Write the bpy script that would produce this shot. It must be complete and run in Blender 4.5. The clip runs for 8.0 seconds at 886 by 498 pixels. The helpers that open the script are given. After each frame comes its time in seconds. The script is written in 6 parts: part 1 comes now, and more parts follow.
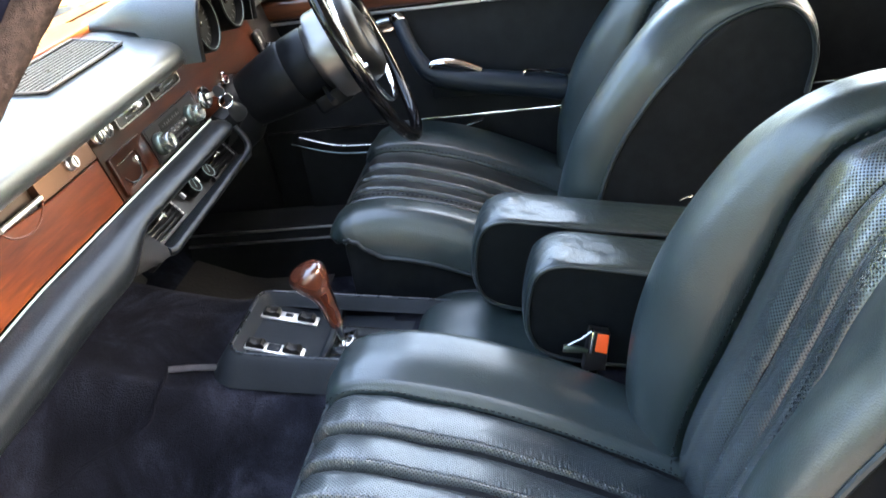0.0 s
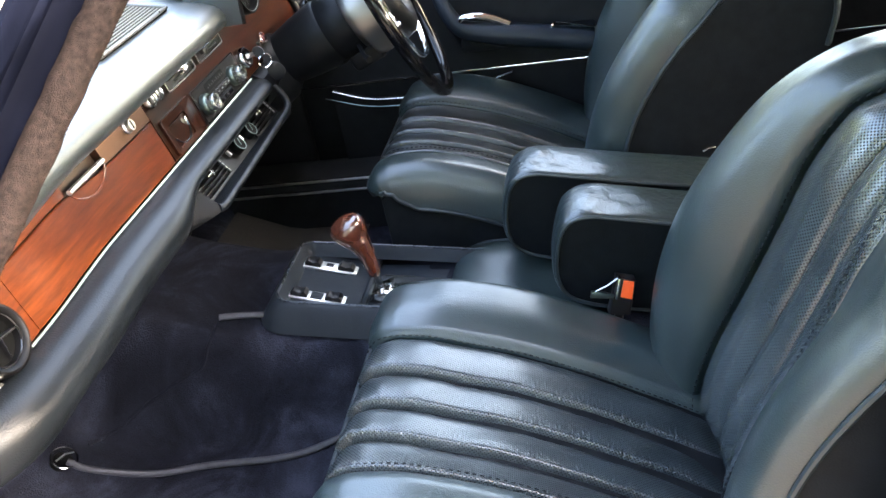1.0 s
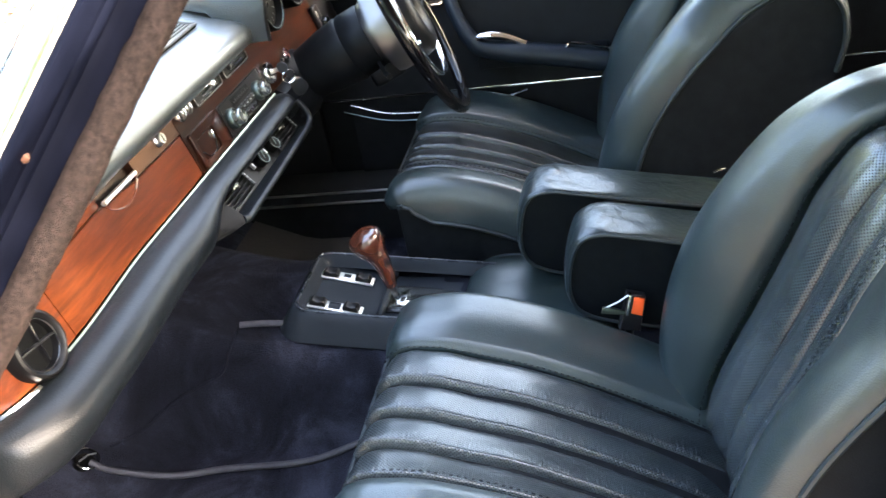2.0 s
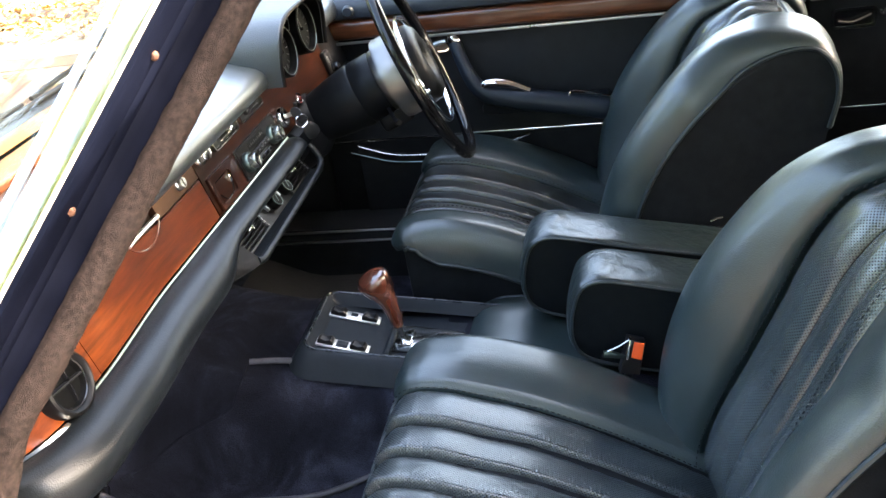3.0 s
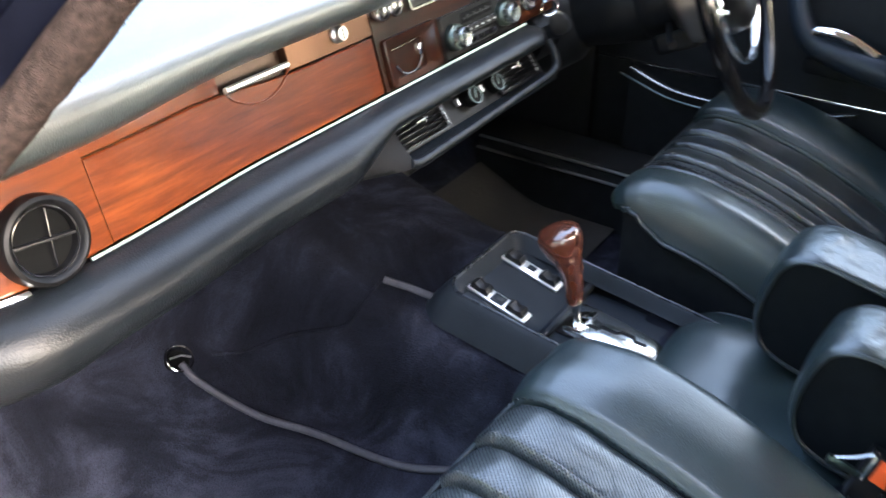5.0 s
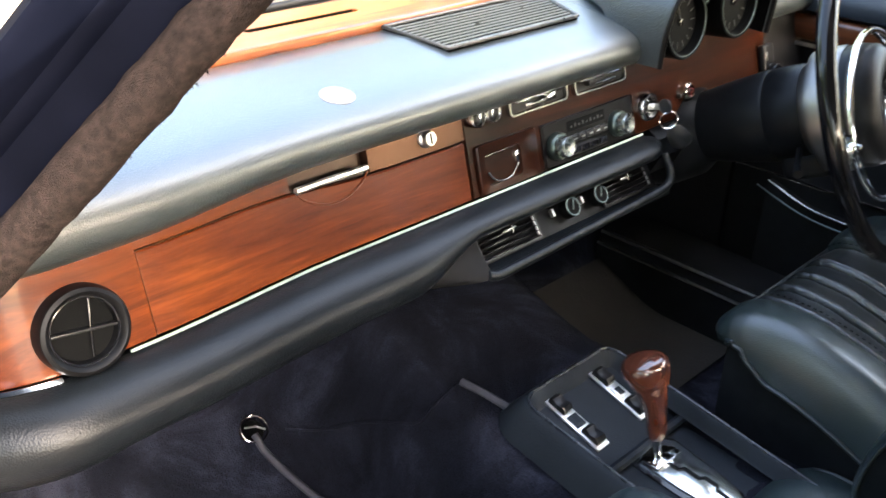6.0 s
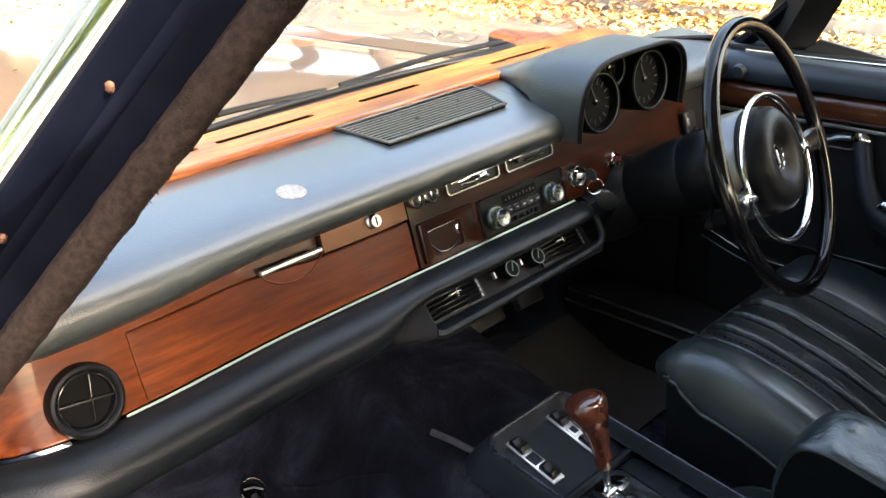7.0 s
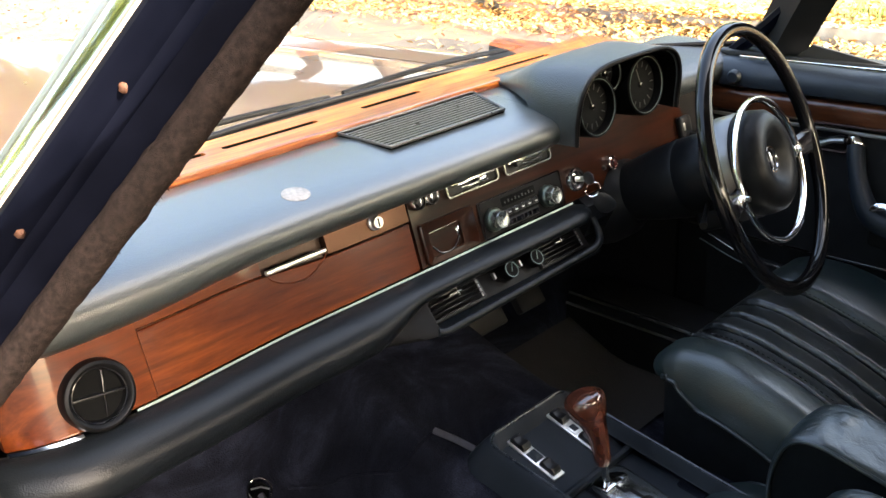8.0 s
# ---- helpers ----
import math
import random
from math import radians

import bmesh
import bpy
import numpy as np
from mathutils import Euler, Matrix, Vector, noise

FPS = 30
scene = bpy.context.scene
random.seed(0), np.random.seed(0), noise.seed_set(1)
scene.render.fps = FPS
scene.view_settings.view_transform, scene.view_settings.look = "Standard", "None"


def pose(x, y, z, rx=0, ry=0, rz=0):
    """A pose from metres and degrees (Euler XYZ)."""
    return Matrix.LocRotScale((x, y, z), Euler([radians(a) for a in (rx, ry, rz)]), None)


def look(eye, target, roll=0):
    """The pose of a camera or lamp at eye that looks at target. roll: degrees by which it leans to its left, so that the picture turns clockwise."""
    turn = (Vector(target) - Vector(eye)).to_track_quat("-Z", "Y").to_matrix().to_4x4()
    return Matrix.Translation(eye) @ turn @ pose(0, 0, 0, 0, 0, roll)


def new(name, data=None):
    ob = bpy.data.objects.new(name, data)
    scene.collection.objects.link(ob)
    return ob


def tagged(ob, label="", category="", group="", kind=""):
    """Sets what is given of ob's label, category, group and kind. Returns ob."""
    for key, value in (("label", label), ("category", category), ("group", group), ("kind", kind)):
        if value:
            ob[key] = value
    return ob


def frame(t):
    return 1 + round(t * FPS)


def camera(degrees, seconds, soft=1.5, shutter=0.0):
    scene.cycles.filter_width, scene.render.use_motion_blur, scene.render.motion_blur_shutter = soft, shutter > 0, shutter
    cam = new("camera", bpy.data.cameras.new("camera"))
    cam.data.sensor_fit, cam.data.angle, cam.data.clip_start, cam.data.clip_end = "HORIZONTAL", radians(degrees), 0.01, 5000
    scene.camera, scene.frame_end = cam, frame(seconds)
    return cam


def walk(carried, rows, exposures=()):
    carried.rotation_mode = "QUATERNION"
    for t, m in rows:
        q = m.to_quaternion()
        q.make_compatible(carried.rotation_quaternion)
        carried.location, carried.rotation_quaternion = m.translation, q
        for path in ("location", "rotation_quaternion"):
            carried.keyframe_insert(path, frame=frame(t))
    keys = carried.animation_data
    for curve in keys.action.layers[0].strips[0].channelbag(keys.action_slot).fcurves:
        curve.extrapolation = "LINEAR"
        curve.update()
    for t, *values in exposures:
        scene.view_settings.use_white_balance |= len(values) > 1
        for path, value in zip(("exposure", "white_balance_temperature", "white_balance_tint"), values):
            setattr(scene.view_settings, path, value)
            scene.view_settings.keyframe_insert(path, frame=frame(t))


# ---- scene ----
cam = camera(52.0, 8.0, shutter=0.4)
PATH = [
    (0, (0.175, -0.013, 1.32), (-0.172, 1.733, 0.407), -9.3),
    (0.5, (0.176, -0.027, 1.337), (-0.167, 1.672, 0.34), -9.6),
    (1, (0.179, -0.072, 1.367), (-0.234, 1.604, 0.357), -11.2),
    (1.5, (0.181, -0.08, 1.383), (-0.146, 1.617, 0.376), -9.5),
    (2, (0.174, -0.105, 1.398), (-0.253, 1.579, 0.406), -10.3),
    (2.2, (0.162, -0.115, 1.409), (-0.266, 1.582, 0.44), -9.4),
    (3.3, (0.167, -0.143, 1.448), (-0.241, 1.577, 0.512), -9.0),
    (3.5, (0.173, -0.14, 1.442), (-0.251, 1.574, 0.502), -9.3),
    (4, (0.194, -0.111, 1.433), (-0.309, 1.572, 0.476), -9.9),
    (4.2, (0.217, -0.077, 1.421), (-0.369, 1.586, 0.477), -9.1),
    (5.3, (0.135, 0.347, 1.262), (-0.954, 1.649, 0.204), 1.0),
    (5.5, (0.121, 0.376, 1.29), (-1.071, 1.63, 0.285), -0.1),
    (6, (0.196, 0.358, 1.326), (-1.059, 1.586, 0.369), 1.4),
    (6.5, (0.309, 0.349, 1.385), (-0.967, 1.632, 0.532), -2.6),
    (7, (0.37, 0.318, 1.396), (-0.965, 1.563, 0.579), -3.6),
    (7.5, (0.388, 0.306, 1.396), (-0.959, 1.548, 0.595), -3.8),
    (8, (0.4, 0.297, 1.394), (-0.95, 1.543, 0.603), -4.1),
]
CENTRE = 1.2  # the car's centre line (y); x runs to the rear, z is up from the road
EXPOSURE = [(0.0, 5.42, 7100, 10), (2.2, 5.31, 7100, 10), (3.3, 5.04, 7200, 10), (4.2, 5.00, 7250, 10), (5.3, 5.26, 6700, 10), (5.6, 5.20, 6700, 10), (6.1, 4.68, 7350, 10), (6.5, 4.32, 7600, 10), (7.0, 4.10, 7450, 10), (8.0, 4.07, 7450, 10)]
walk(cam, [(t, look(eye, target, roll)) for t, eye, target, roll in PATH], EXPOSURE)

# ---- world and sun ----
SUN_ELEVATION, SUN_AZIMUTH = 35.0, -9.0  # from behind the car
world = bpy.data.worlds.new("sky")
scene.world = world
world.use_nodes = True
wn = world.node_tree.nodes
sky = wn.new("ShaderNodeTexSky")
sky.sky_type, sky.sun_disc = "NISHITA", False
sky.sun_elevation = radians(SUN_ELEVATION)
sky.sun_rotation = radians(90 + SUN_AZIMUTH)
sky.air_density, sky.dust_density = 0.85, 5.0
world.node_tree.links.new(sky.outputs["Color"], wn["Background"].inputs["Color"])
wn["Background"].inputs["Strength"].default_value = 0.15
sun_dir = Vector((math.cos(radians(SUN_ELEVATION)) * math.cos(radians(SUN_AZIMUTH)), -math.cos(radians(SUN_ELEVATION)) * math.sin(radians(SUN_AZIMUTH)), math.sin(radians(SUN_ELEVATION))))
sun = new("sun", bpy.data.lights.new("sun", "SUN"))
sun.data.energy, sun.data.angle, sun.data.color = 2.0, radians(0.6), (1.0, 0.93, 0.82)
sun.matrix_world = look(sun_dir * 30, (0, 0, 0))


# ---- materials ----
def shader(name, color, rough=0.5, metal=0.0, coat=0.0, spec=0.5):
    m = bpy.data.materials.new(name)
    m.use_nodes = True
    b = m.node_tree.nodes["Principled BSDF"]
    b.inputs["Base Color"].default_value = (*color, 1)
    b.inputs["Roughness"].default_value = rough
    b.inputs["Metallic"].default_value = metal
    b.inputs["Coat Weight"].default_value = coat
    b.inputs["Coat Roughness"].default_value = 0.06
    b.inputs["Specular IOR Level"].default_value = spec
    return m, m.node_tree.nodes, m.node_tree.links, b


def ramp(nodes, links, source, stops):
    r = nodes.new("ShaderNodeValToRGB")
    while len(r.color_ramp.elements) < len(stops):
        r.color_ramp.elements.new(0.5)
    for e, (p, c) in zip(r.color_ramp.elements, stops):
        e.position, e.color = p, (*c, 1)
    links.new(source, r.inputs["Fac"])
    return r.outputs["Color"]


def noise_tex(nodes, links, scale, detail=4.0, stretch=(1, 1, 1), rough=0.55, distort=0.0):
    c = nodes.new("ShaderNodeTexCoord")
    mp = nodes.new("ShaderNodeMapping")
    mp.inputs["Scale"].default_value = stretch
    n = nodes.new("ShaderNodeTexNoise")
    n.inputs["Scale"].default_value, n.inputs["Detail"].default_value = scale, detail
    n.inputs["Roughness"].default_value, n.inputs["Distortion"].default_value = rough, distort
    links.new(c.outputs["Object"], mp.inputs["Vector"])
    links.new(mp.outputs["Vector"], n.inputs["Vector"])
    return n.outputs["Fac"]


def voronoi_tex(nodes, links, scale, feature="F1"):
    c = nodes.new("ShaderNodeTexCoord")
    v = nodes.new("ShaderNodeTexVoronoi")
    v.feature = feature
    v.inputs["Scale"].default_value = scale
    links.new(c.outputs["Object"], v.inputs["Vector"])
    return v.outputs["Distance"]


def bumped(nodes, links, b, sources):
    last = None
    for source, strength, distance in sources:
        n = nodes.new("ShaderNodeBump")
        n.inputs["Strength"].default_value, n.inputs["Distance"].default_value = strength, distance
        links.new(source, n.inputs["Height"])
        if last:
            links.new(last, n.inputs["Normal"])
        last = n.outputs["Normal"]
    links.new(last, b.inputs["Normal"])


def spread(nodes, links, b, source, low, high):
    mr = nodes.new("ShaderNodeMapRange")
    mr.inputs["To Min"].default_value, mr.inputs["To Max"].default_value = low, high
    links.new(source, mr.inputs["Value"])
    links.new(mr.outputs["Result"], b.inputs["Roughness"])


def leather(name, dark, light, rough=(0.34, 0.5), grain=420, holes=0, wrinkle=0.4, crease=0.0, polish=0.0, spec=0.5, sheen=0.3, pucker=0.0, pores=0.25, film=1.5):
    m, n, l, b = shader(name, light, 0.42, coat=polish, spec=spec)
    b.inputs["Coat Roughness"].default_value, b.inputs["Coat IOR"].default_value = sheen, film
    big = noise_tex(n, l, 9, 5)
    col = ramp(n, l, big, [(0.3, dark), (0.7, light)])
    cells = voronoi_tex(n, l, grain)
    folds = noise_tex(n, l, 38, 3, distort=1.2)
    sources = [(cells, pores, 0.0006), (folds, wrinkle, 0.0022)]
    if crease:
        cracks = voronoi_tex(n, l, 26, "DISTANCE_TO_EDGE")
        edge = ramp(n, l, cracks, [(0.0, (0, 0, 0)), (0.03, (1, 1, 1))])
        sources.append((edge, crease, 0.002))
        cracks = voronoi_tex(n, l, 11, "DISTANCE_TO_EDGE")
        line = ramp(n, l, cracks, [(0.0, (1, 1, 1)), (0.009, (0, 0, 0))])
        patch = ramp(n, l, noise_tex(n, l, 15, 2), [(0.50, (0, 0, 0)), (0.62, (0.55, 0.55, 0.55))])
        both = n.new("ShaderNodeMix")
        both.data_type, both.blend_type = "RGBA", "MULTIPLY"
        both.inputs["Factor"].default_value = 1.0
        l.new(line, both.inputs["A"])
        l.new(patch, both.inputs["B"])
        pale = n.new("ShaderNodeMix")
        pale.data_type = "RGBA"
        l.new(both.outputs["Result"], pale.inputs["Factor"])
        l.new(col, pale.inputs["A"])
        pale.inputs["B"].default_value = (0.13, 0.145, 0.15, 1)
        col = pale.outputs["Result"]
    if pucker:
        # small gathers along the rolled edge of each strip
        c = n.new("ShaderNodeTexCoord")
        sx = n.new("ShaderNodeSeparateXYZ")
        l.new(c.outputs["UV"], sx.inputs["Vector"])
        near = n.new("ShaderNodeMapRange")
        near.inputs["From Min"].default_value, near.inputs["From Max"].default_value = 0.030, 0.056
        near.inputs["To Min"].default_value, near.inputs["To Max"].default_value = 1.0, 0.0
        l.new(sx.outputs["X"], near.inputs["Value"])
        mp = n.new("ShaderNodeMapping")
        mp.inputs["Scale"].default_value = (60, 240, 1)
        l.new(c.outputs["UV"], mp.inputs["Vector"])
        gather = n.new("ShaderNodeTexNoise")
        gather.inputs["Scale"].default_value, gather.inputs["Detail"].default_value = 1.0, 2.0
        l.new(mp.outputs["Vector"], gather.inputs["Vector"])
        mul = n.new("ShaderNodeMath")
        mul.operation = "MULTIPLY"
        l.new(gather.outputs["Fac"], mul.inputs[0])
        l.new(near.outputs["Result"], mul.inputs[1])
        sources.append((mul.outputs["Value"], pucker, 0.004))
    if holes:
        c = n.new("ShaderNodeTexCoord")
        sc = n.new("ShaderNodeVectorMath")
        sc.operation = "SCALE"
        sc.inputs["Scale"].default_value = holes
        fr = n.new("ShaderNodeVectorMath")
        fr.operation = "FRACTION"
        sb = n.new("ShaderNodeVectorMath")
        sb.operation = "SUBTRACT"
        sb.inputs[1].default_value = (0.5, 0.5, 0.5)
        flat = n.new("ShaderNodeVectorMath")
        flat.operation = "MULTIPLY"
        flat.inputs[1].default_value = (1, 1, 0)
        ln = n.new("ShaderNodeVectorMath")
        ln.operation = "LENGTH"
        turn = n.new("ShaderNodeMapping")
        turn.inputs["Rotation"].default_value = (0, 0, radians(45))
        l.new(c.outputs["UV"], turn.inputs["Vector"])
        l.new(turn.outputs["Vector"], sc.inputs[0])
        l.new(sc.outputs["Vector"], fr.inputs[0])
        l.new(fr.outputs["Vector"], sb.inputs[0])
        l.new(sb.outputs["Vector"], flat.inputs[0])
        l.new(flat.outputs["Vector"], ln.inputs[0])
        dot = ramp(n, l, ln.outputs["Value"], [(0.16, (0.02, 0.02, 0.02)), (0.34, (1, 1, 1))])
        mix = n.new("ShaderNodeMix")
        mix.data_type = "RGBA"
        l.new(dot, mix.inputs["Factor"])
        mix.inputs["A"].default_value = (0.004, 0.005, 0.006, 1)
        l.new(col, mix.inputs["B"])
        col = mix.outputs["Result"]
        sources.append((dot, 0.8, 0.0012))
        for socket, top in (("Specular IOR Level", 0.5), ("Coat Weight", polish)):
            gain = n.new("ShaderNodeMath")
            gain.operation = "MULTIPLY"
            gain.inputs[1].default_value = top
            l.new(dot, gain.inputs[0])
            l.new(gain.outputs["Value"], b.inputs[socket])
    l.new(col, b.inputs["Base Color"])
    spread(n, l, b, big, *rough)
    bumped(n, l, b, sources)
    return m


def wood(name, dark, mid, light, stretch=(1, 0.08, 1), scale=26, coat=0.9, fine=150, spec=0.5):
    m, n, l, b = shader(name, mid, 0.32, coat=coat, spec=spec)
    fig = noise_tex(n, l, scale, 6, stretch, 0.62, 1.4)
    pores = noise_tex(n, l, fine, 3, stretch, 0.6)
    cloud = noise_tex(n, l, 11, 2, (1, 0.35, 1))
    mix = n.new("ShaderNodeMath")
    mix.operation = "MULTIPLY_ADD"
    l.new(pores, mix.inputs[0])
    mix.inputs[1].default_value = 0.35
    l.new(fig, mix.inputs[2])
    mix2 = n.new("ShaderNodeMath")
    mix2.operation = "MULTIPLY_ADD"
    l.new(cloud, mix2.inputs[0])
    mix2.inputs[1].default_value = 0.6
    l.new(mix.outputs["Value"], mix2.inputs[2])
    scaled = n.new("ShaderNodeMath")
    scaled.operation = "MULTIPLY"
    scaled.inputs[1].default_value = 0.7
    l.new(mix2.outputs["Value"], scaled.inputs[0])
    l.new(ramp(n, l, scaled.outputs["Value"], [(0.53, dark), (0.67, mid), (0.82, light)]), b.inputs["Base Color"])
    bumped(n, l, b, [(pores, 0.05, 0.0005)])
    return m


def rough_mat(name, dark, light, rough=0.6, scale=30, bump=0.3, depth=0.001, metal=0.0, coat=0.0, spec=0.5, grain=None):
    m, n, l, b = shader(name, light, rough, metal, coat, spec)
    f = noise_tex(n, l, scale, 6)
    l.new(ramp(n, l, f, [(0.3, dark), (0.7, light)]), b.inputs["Base Color"])
    if bump:
        src = voronoi_tex(n, l, grain) if grain else noise_tex(n, l, scale * 6, 3)
        bumped(n, l, b, [(src, bump, depth)])
    spread(n, l, b, f, max(0.02, rough - 0.08), min(1, rough + 0.08))
    return m


def carpet(name, dark, mid, light):
    """Cut pile whose nap is brushed into broad lighter and darker sweeps."""
    m, n, l, b = shader(name, mid, 0.95, spec=0.08)
    nap = noise_tex(n, l, 5.5, 7, (1.0, 1.0, 0.6), 0.62, 1.6)
    tuft = noise_tex(n, l, 420, 2)
    mix = n.new("ShaderNodeMath")
    mix.operation = "MULTIPLY_ADD"
    l.new(tuft, mix.inputs[0])
    mix.inputs[1].default_value = 0.22
    l.new(nap, mix.inputs[2])
    l.new(ramp(n, l, mix.outputs["Value"], [(0.46, dark), (0.60, mid), (0.76, light)]), b.inputs["Base Color"])
    bumped(n, l, b, [(tuft, 0.9, 0.003), (nap, 0.3, 0.006)])
    return m


def metal_mat(name, color, rough, scale=40):
    m, n, l, b = shader(name, color, rough, 1.0)
    f = noise_tex(n, l, scale, 5)
    spread(n, l, b, f, rough * 0.6, rough * 1.8)
    return m


NAVY_D, NAVY_L = (0.0090, 0.0164, 0.0174), (0.0162, 0.0276, 0.0290)
M_SEAT = leather("seat_leather", NAVY_D, NAVY_L, (0.36, 0.44), grain=560, wrinkle=0.16, polish=0.55, sheen=0.27, pores=0.5)
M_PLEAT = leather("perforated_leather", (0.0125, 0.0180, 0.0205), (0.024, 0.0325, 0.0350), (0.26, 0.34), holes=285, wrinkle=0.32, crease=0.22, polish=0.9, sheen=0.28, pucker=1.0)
# pleat leather for the backrests, lightened for the sky light falling on them
M_PLEAT_BACK_LIT = leather("lit_back_leather", (0.0205, 0.0290, 0.0315), (0.0370, 0.0490, 0.0520), (0.22, 0.30), holes=270, wrinkle=0.30, polish=1.0, sheen=0.22, pucker=0.15)
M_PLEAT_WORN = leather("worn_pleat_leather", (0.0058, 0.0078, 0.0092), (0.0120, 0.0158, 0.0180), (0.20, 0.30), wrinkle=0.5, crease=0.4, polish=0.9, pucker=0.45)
M_ARM = leather("armrest_leather", (0.0085, 0.0140, 0.0145), (0.0155, 0.0235, 0.0235), (0.30, 0.38), wrinkle=1.0, polish=0.30, sheen=0.24)
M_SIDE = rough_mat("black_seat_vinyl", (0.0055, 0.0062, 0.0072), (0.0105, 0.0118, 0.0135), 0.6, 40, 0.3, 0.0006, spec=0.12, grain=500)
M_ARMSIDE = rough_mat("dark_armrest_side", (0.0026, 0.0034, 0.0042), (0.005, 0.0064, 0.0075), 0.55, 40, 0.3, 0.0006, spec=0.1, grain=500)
M_PIPING = rough_mat("piping_leather", (0.009, 0.014, 0.016), (0.016, 0.023, 0.026), 0.4, 60, 0.2, 0.0004)
M_THREAD = rough_mat("seat_thread", (0.003, 0.004, 0.005), (0.008, 0.010, 0.012), 0.8, 200, 0.2, 0.0003, spec=0.15)
M_DASH = leather("dash_leather", (0.0120, 0.0162, 0.0162), (0.0188, 0.0245, 0.0240), (0.38, 0.44), grain=620, wrinkle=0.06, polish=1.0, spec=0.6, sheen=0.32, pores=0.8, film=1.56)
# dash leather again, with the shade on hood and far pad darkening its colour
M_DASH_SHADED = leather("shaded_dash_leather", (0.0080, 0.0115, 0.0128), (0.0130, 0.0178, 0.0192), (0.42, 0.50), grain=520, wrinkle=0.08, polish=0.45, spec=0.4, sheen=0.40, pores=0.9)
M_ROLL = leather("padded_roll_leather", (0.004, 0.005, 0.006), (0.0065, 0.008, 0.0095), (0.27, 0.34), grain=560, wrinkle=0.10, spec=0.17, pores=0.35)
M_CONSOLE = leather("console_vinyl", (0.0085, 0.0112, 0.0150), (0.0148, 0.0188, 0.0242), (0.44, 0.54), grain=480, wrinkle=0.15, spec=0.14)
M_SHEEN = rough_mat("smooth_blue_vinyl", (0.010, 0.013, 0.018), (0.016, 0.0205, 0.027), 0.28, 50, 0.1, 0.0003)
M_BLACK = rough_mat("black_plastic", (0.005, 0.005, 0.0057), (0.010, 0.010, 0.0112), 0.35, 60, 0.1, 0.0003, spec=0.25)
M_VENT = rough_mat("satin_black_plastic", (0.002, 0.002, 0.0022), (0.004, 0.004, 0.0045), 0.42, 60, 0.1, 0.0003, spec=0.12)
M_GRILLE = rough_mat("grille_plastic", (0.060, 0.058, 0.055), (0.095, 0.092, 0.088), 0.3, 60, 0.1, 0.0003)
M_GLOSS = rough_mat("gloss_black", (0.004, 0.004, 0.005), (0.008, 0.008, 0.009), 0.12, 30, 0.0)
M_RIM = rough_mat("black_rim_plastic", (0.002, 0.002, 0.0024), (0.004, 0.004, 0.0045), 0.10, 30, 0.0, spec=0.24)
M_COLUMN = rough_mat("column_plastic", (0.0026, 0.003, 0.0036), (0.005, 0.0056, 0.0066), 0.42, 50, 0.15, 0.0004, spec=0.09, grain=420)
M_DOOR = rough_mat("black_door_vinyl", (0.0052, 0.0058, 0.0066), (0.0105, 0.0115, 0.013), 0.6, 30, 0.25, 0.0005, spec=0.15, grain=450)
M_DOORPAD = leather("door_pad_leather", (0.0075, 0.0115, 0.0165), (0.0135, 0.0190, 0.0265), (0.36, 0.5), grain=500, wrinkle=0.2, spec=0.3)
M_CARPET = carpet("navy_carpet", (0.0042, 0.0047, 0.0074), (0.0100, 0.0110, 0.0172), (0.028, 0.0305, 0.046))
M_CARPET_EDGE = rough_mat("carpet_binding", (0.02, 0.02, 0.027), (0.04, 0.04, 0.05), 0.7, 60, 0.4, 0.0008)
M_MAT = rough_mat("brown_floor_mat", (0.008, 0.0075, 0.0070), (0.017, 0.0158, 0.0148), 0.85, 24, 0.6, 0.002)
M_FUZZ = rough_mat("brown_velvet_seal", (0.012, 0.0082, 0.0070), (0.042, 0.0290, 0.0250), 0.95, 160, 1.0, 0.003, spec=0.1)
M_CHANNEL = rough_mat("dark_blue_paint", (0.0010, 0.0014, 0.0034), (0.0026, 0.0033, 0.0074), 0.45, 18, 0.2, 0.0008, spec=0.035)
M_PAINT = rough_mat("dark_car_paint", (0.070, 0.040, 0.029), (0.100, 0.058, 0.043), 0.3, 6, 0.0, coat=1.0)
M_CREAM = rough_mat("bright_door_edge", (0.45, 0.42, 0.33), (0.62, 0.6, 0.5), 0.35, 20, 0.1, 0.0004)
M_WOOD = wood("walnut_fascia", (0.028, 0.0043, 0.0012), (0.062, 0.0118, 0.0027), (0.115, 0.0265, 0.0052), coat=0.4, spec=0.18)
# the same walnut with the shade at mid-dash put into its colour
M_WOOD_SHADED = wood("shaded_walnut_fascia", (0.004, 0.0011, 0.0006), (0.0140, 0.0033, 0.0012), (0.027, 0.0064, 0.0020), coat=0.10, spec=0.12)
M_WOOD_TOP = wood("orange_dash_wood", (0.055, 0.0092, 0.0018), (0.21, 0.049, 0.0075), (0.48, 0.165, 0.0270), (1, 0.045, 1), 105, coat=0.6)
M_WOOD_DOOR = wood("door_cap_wood", (0.018, 0.0055, 0.0026), (0.058, 0.0172, 0.0064), (0.095, 0.029, 0.0105), (0.08, 1, 1), coat=0.4, spec=0.3)
M_KNOBWOOD = rough_mat("brown_bakelite", (0.050, 0.015, 0.009), (0.085, 0.026, 0.015), 0.18, 14, 0.0, coat=1.0)
M_CHROME = metal_mat("chrome", (0.86, 0.86, 0.84), 0.07)
M_STAINLESS = metal_mat("stainless_surround", (0.66, 0.66, 0.60), 0.08)
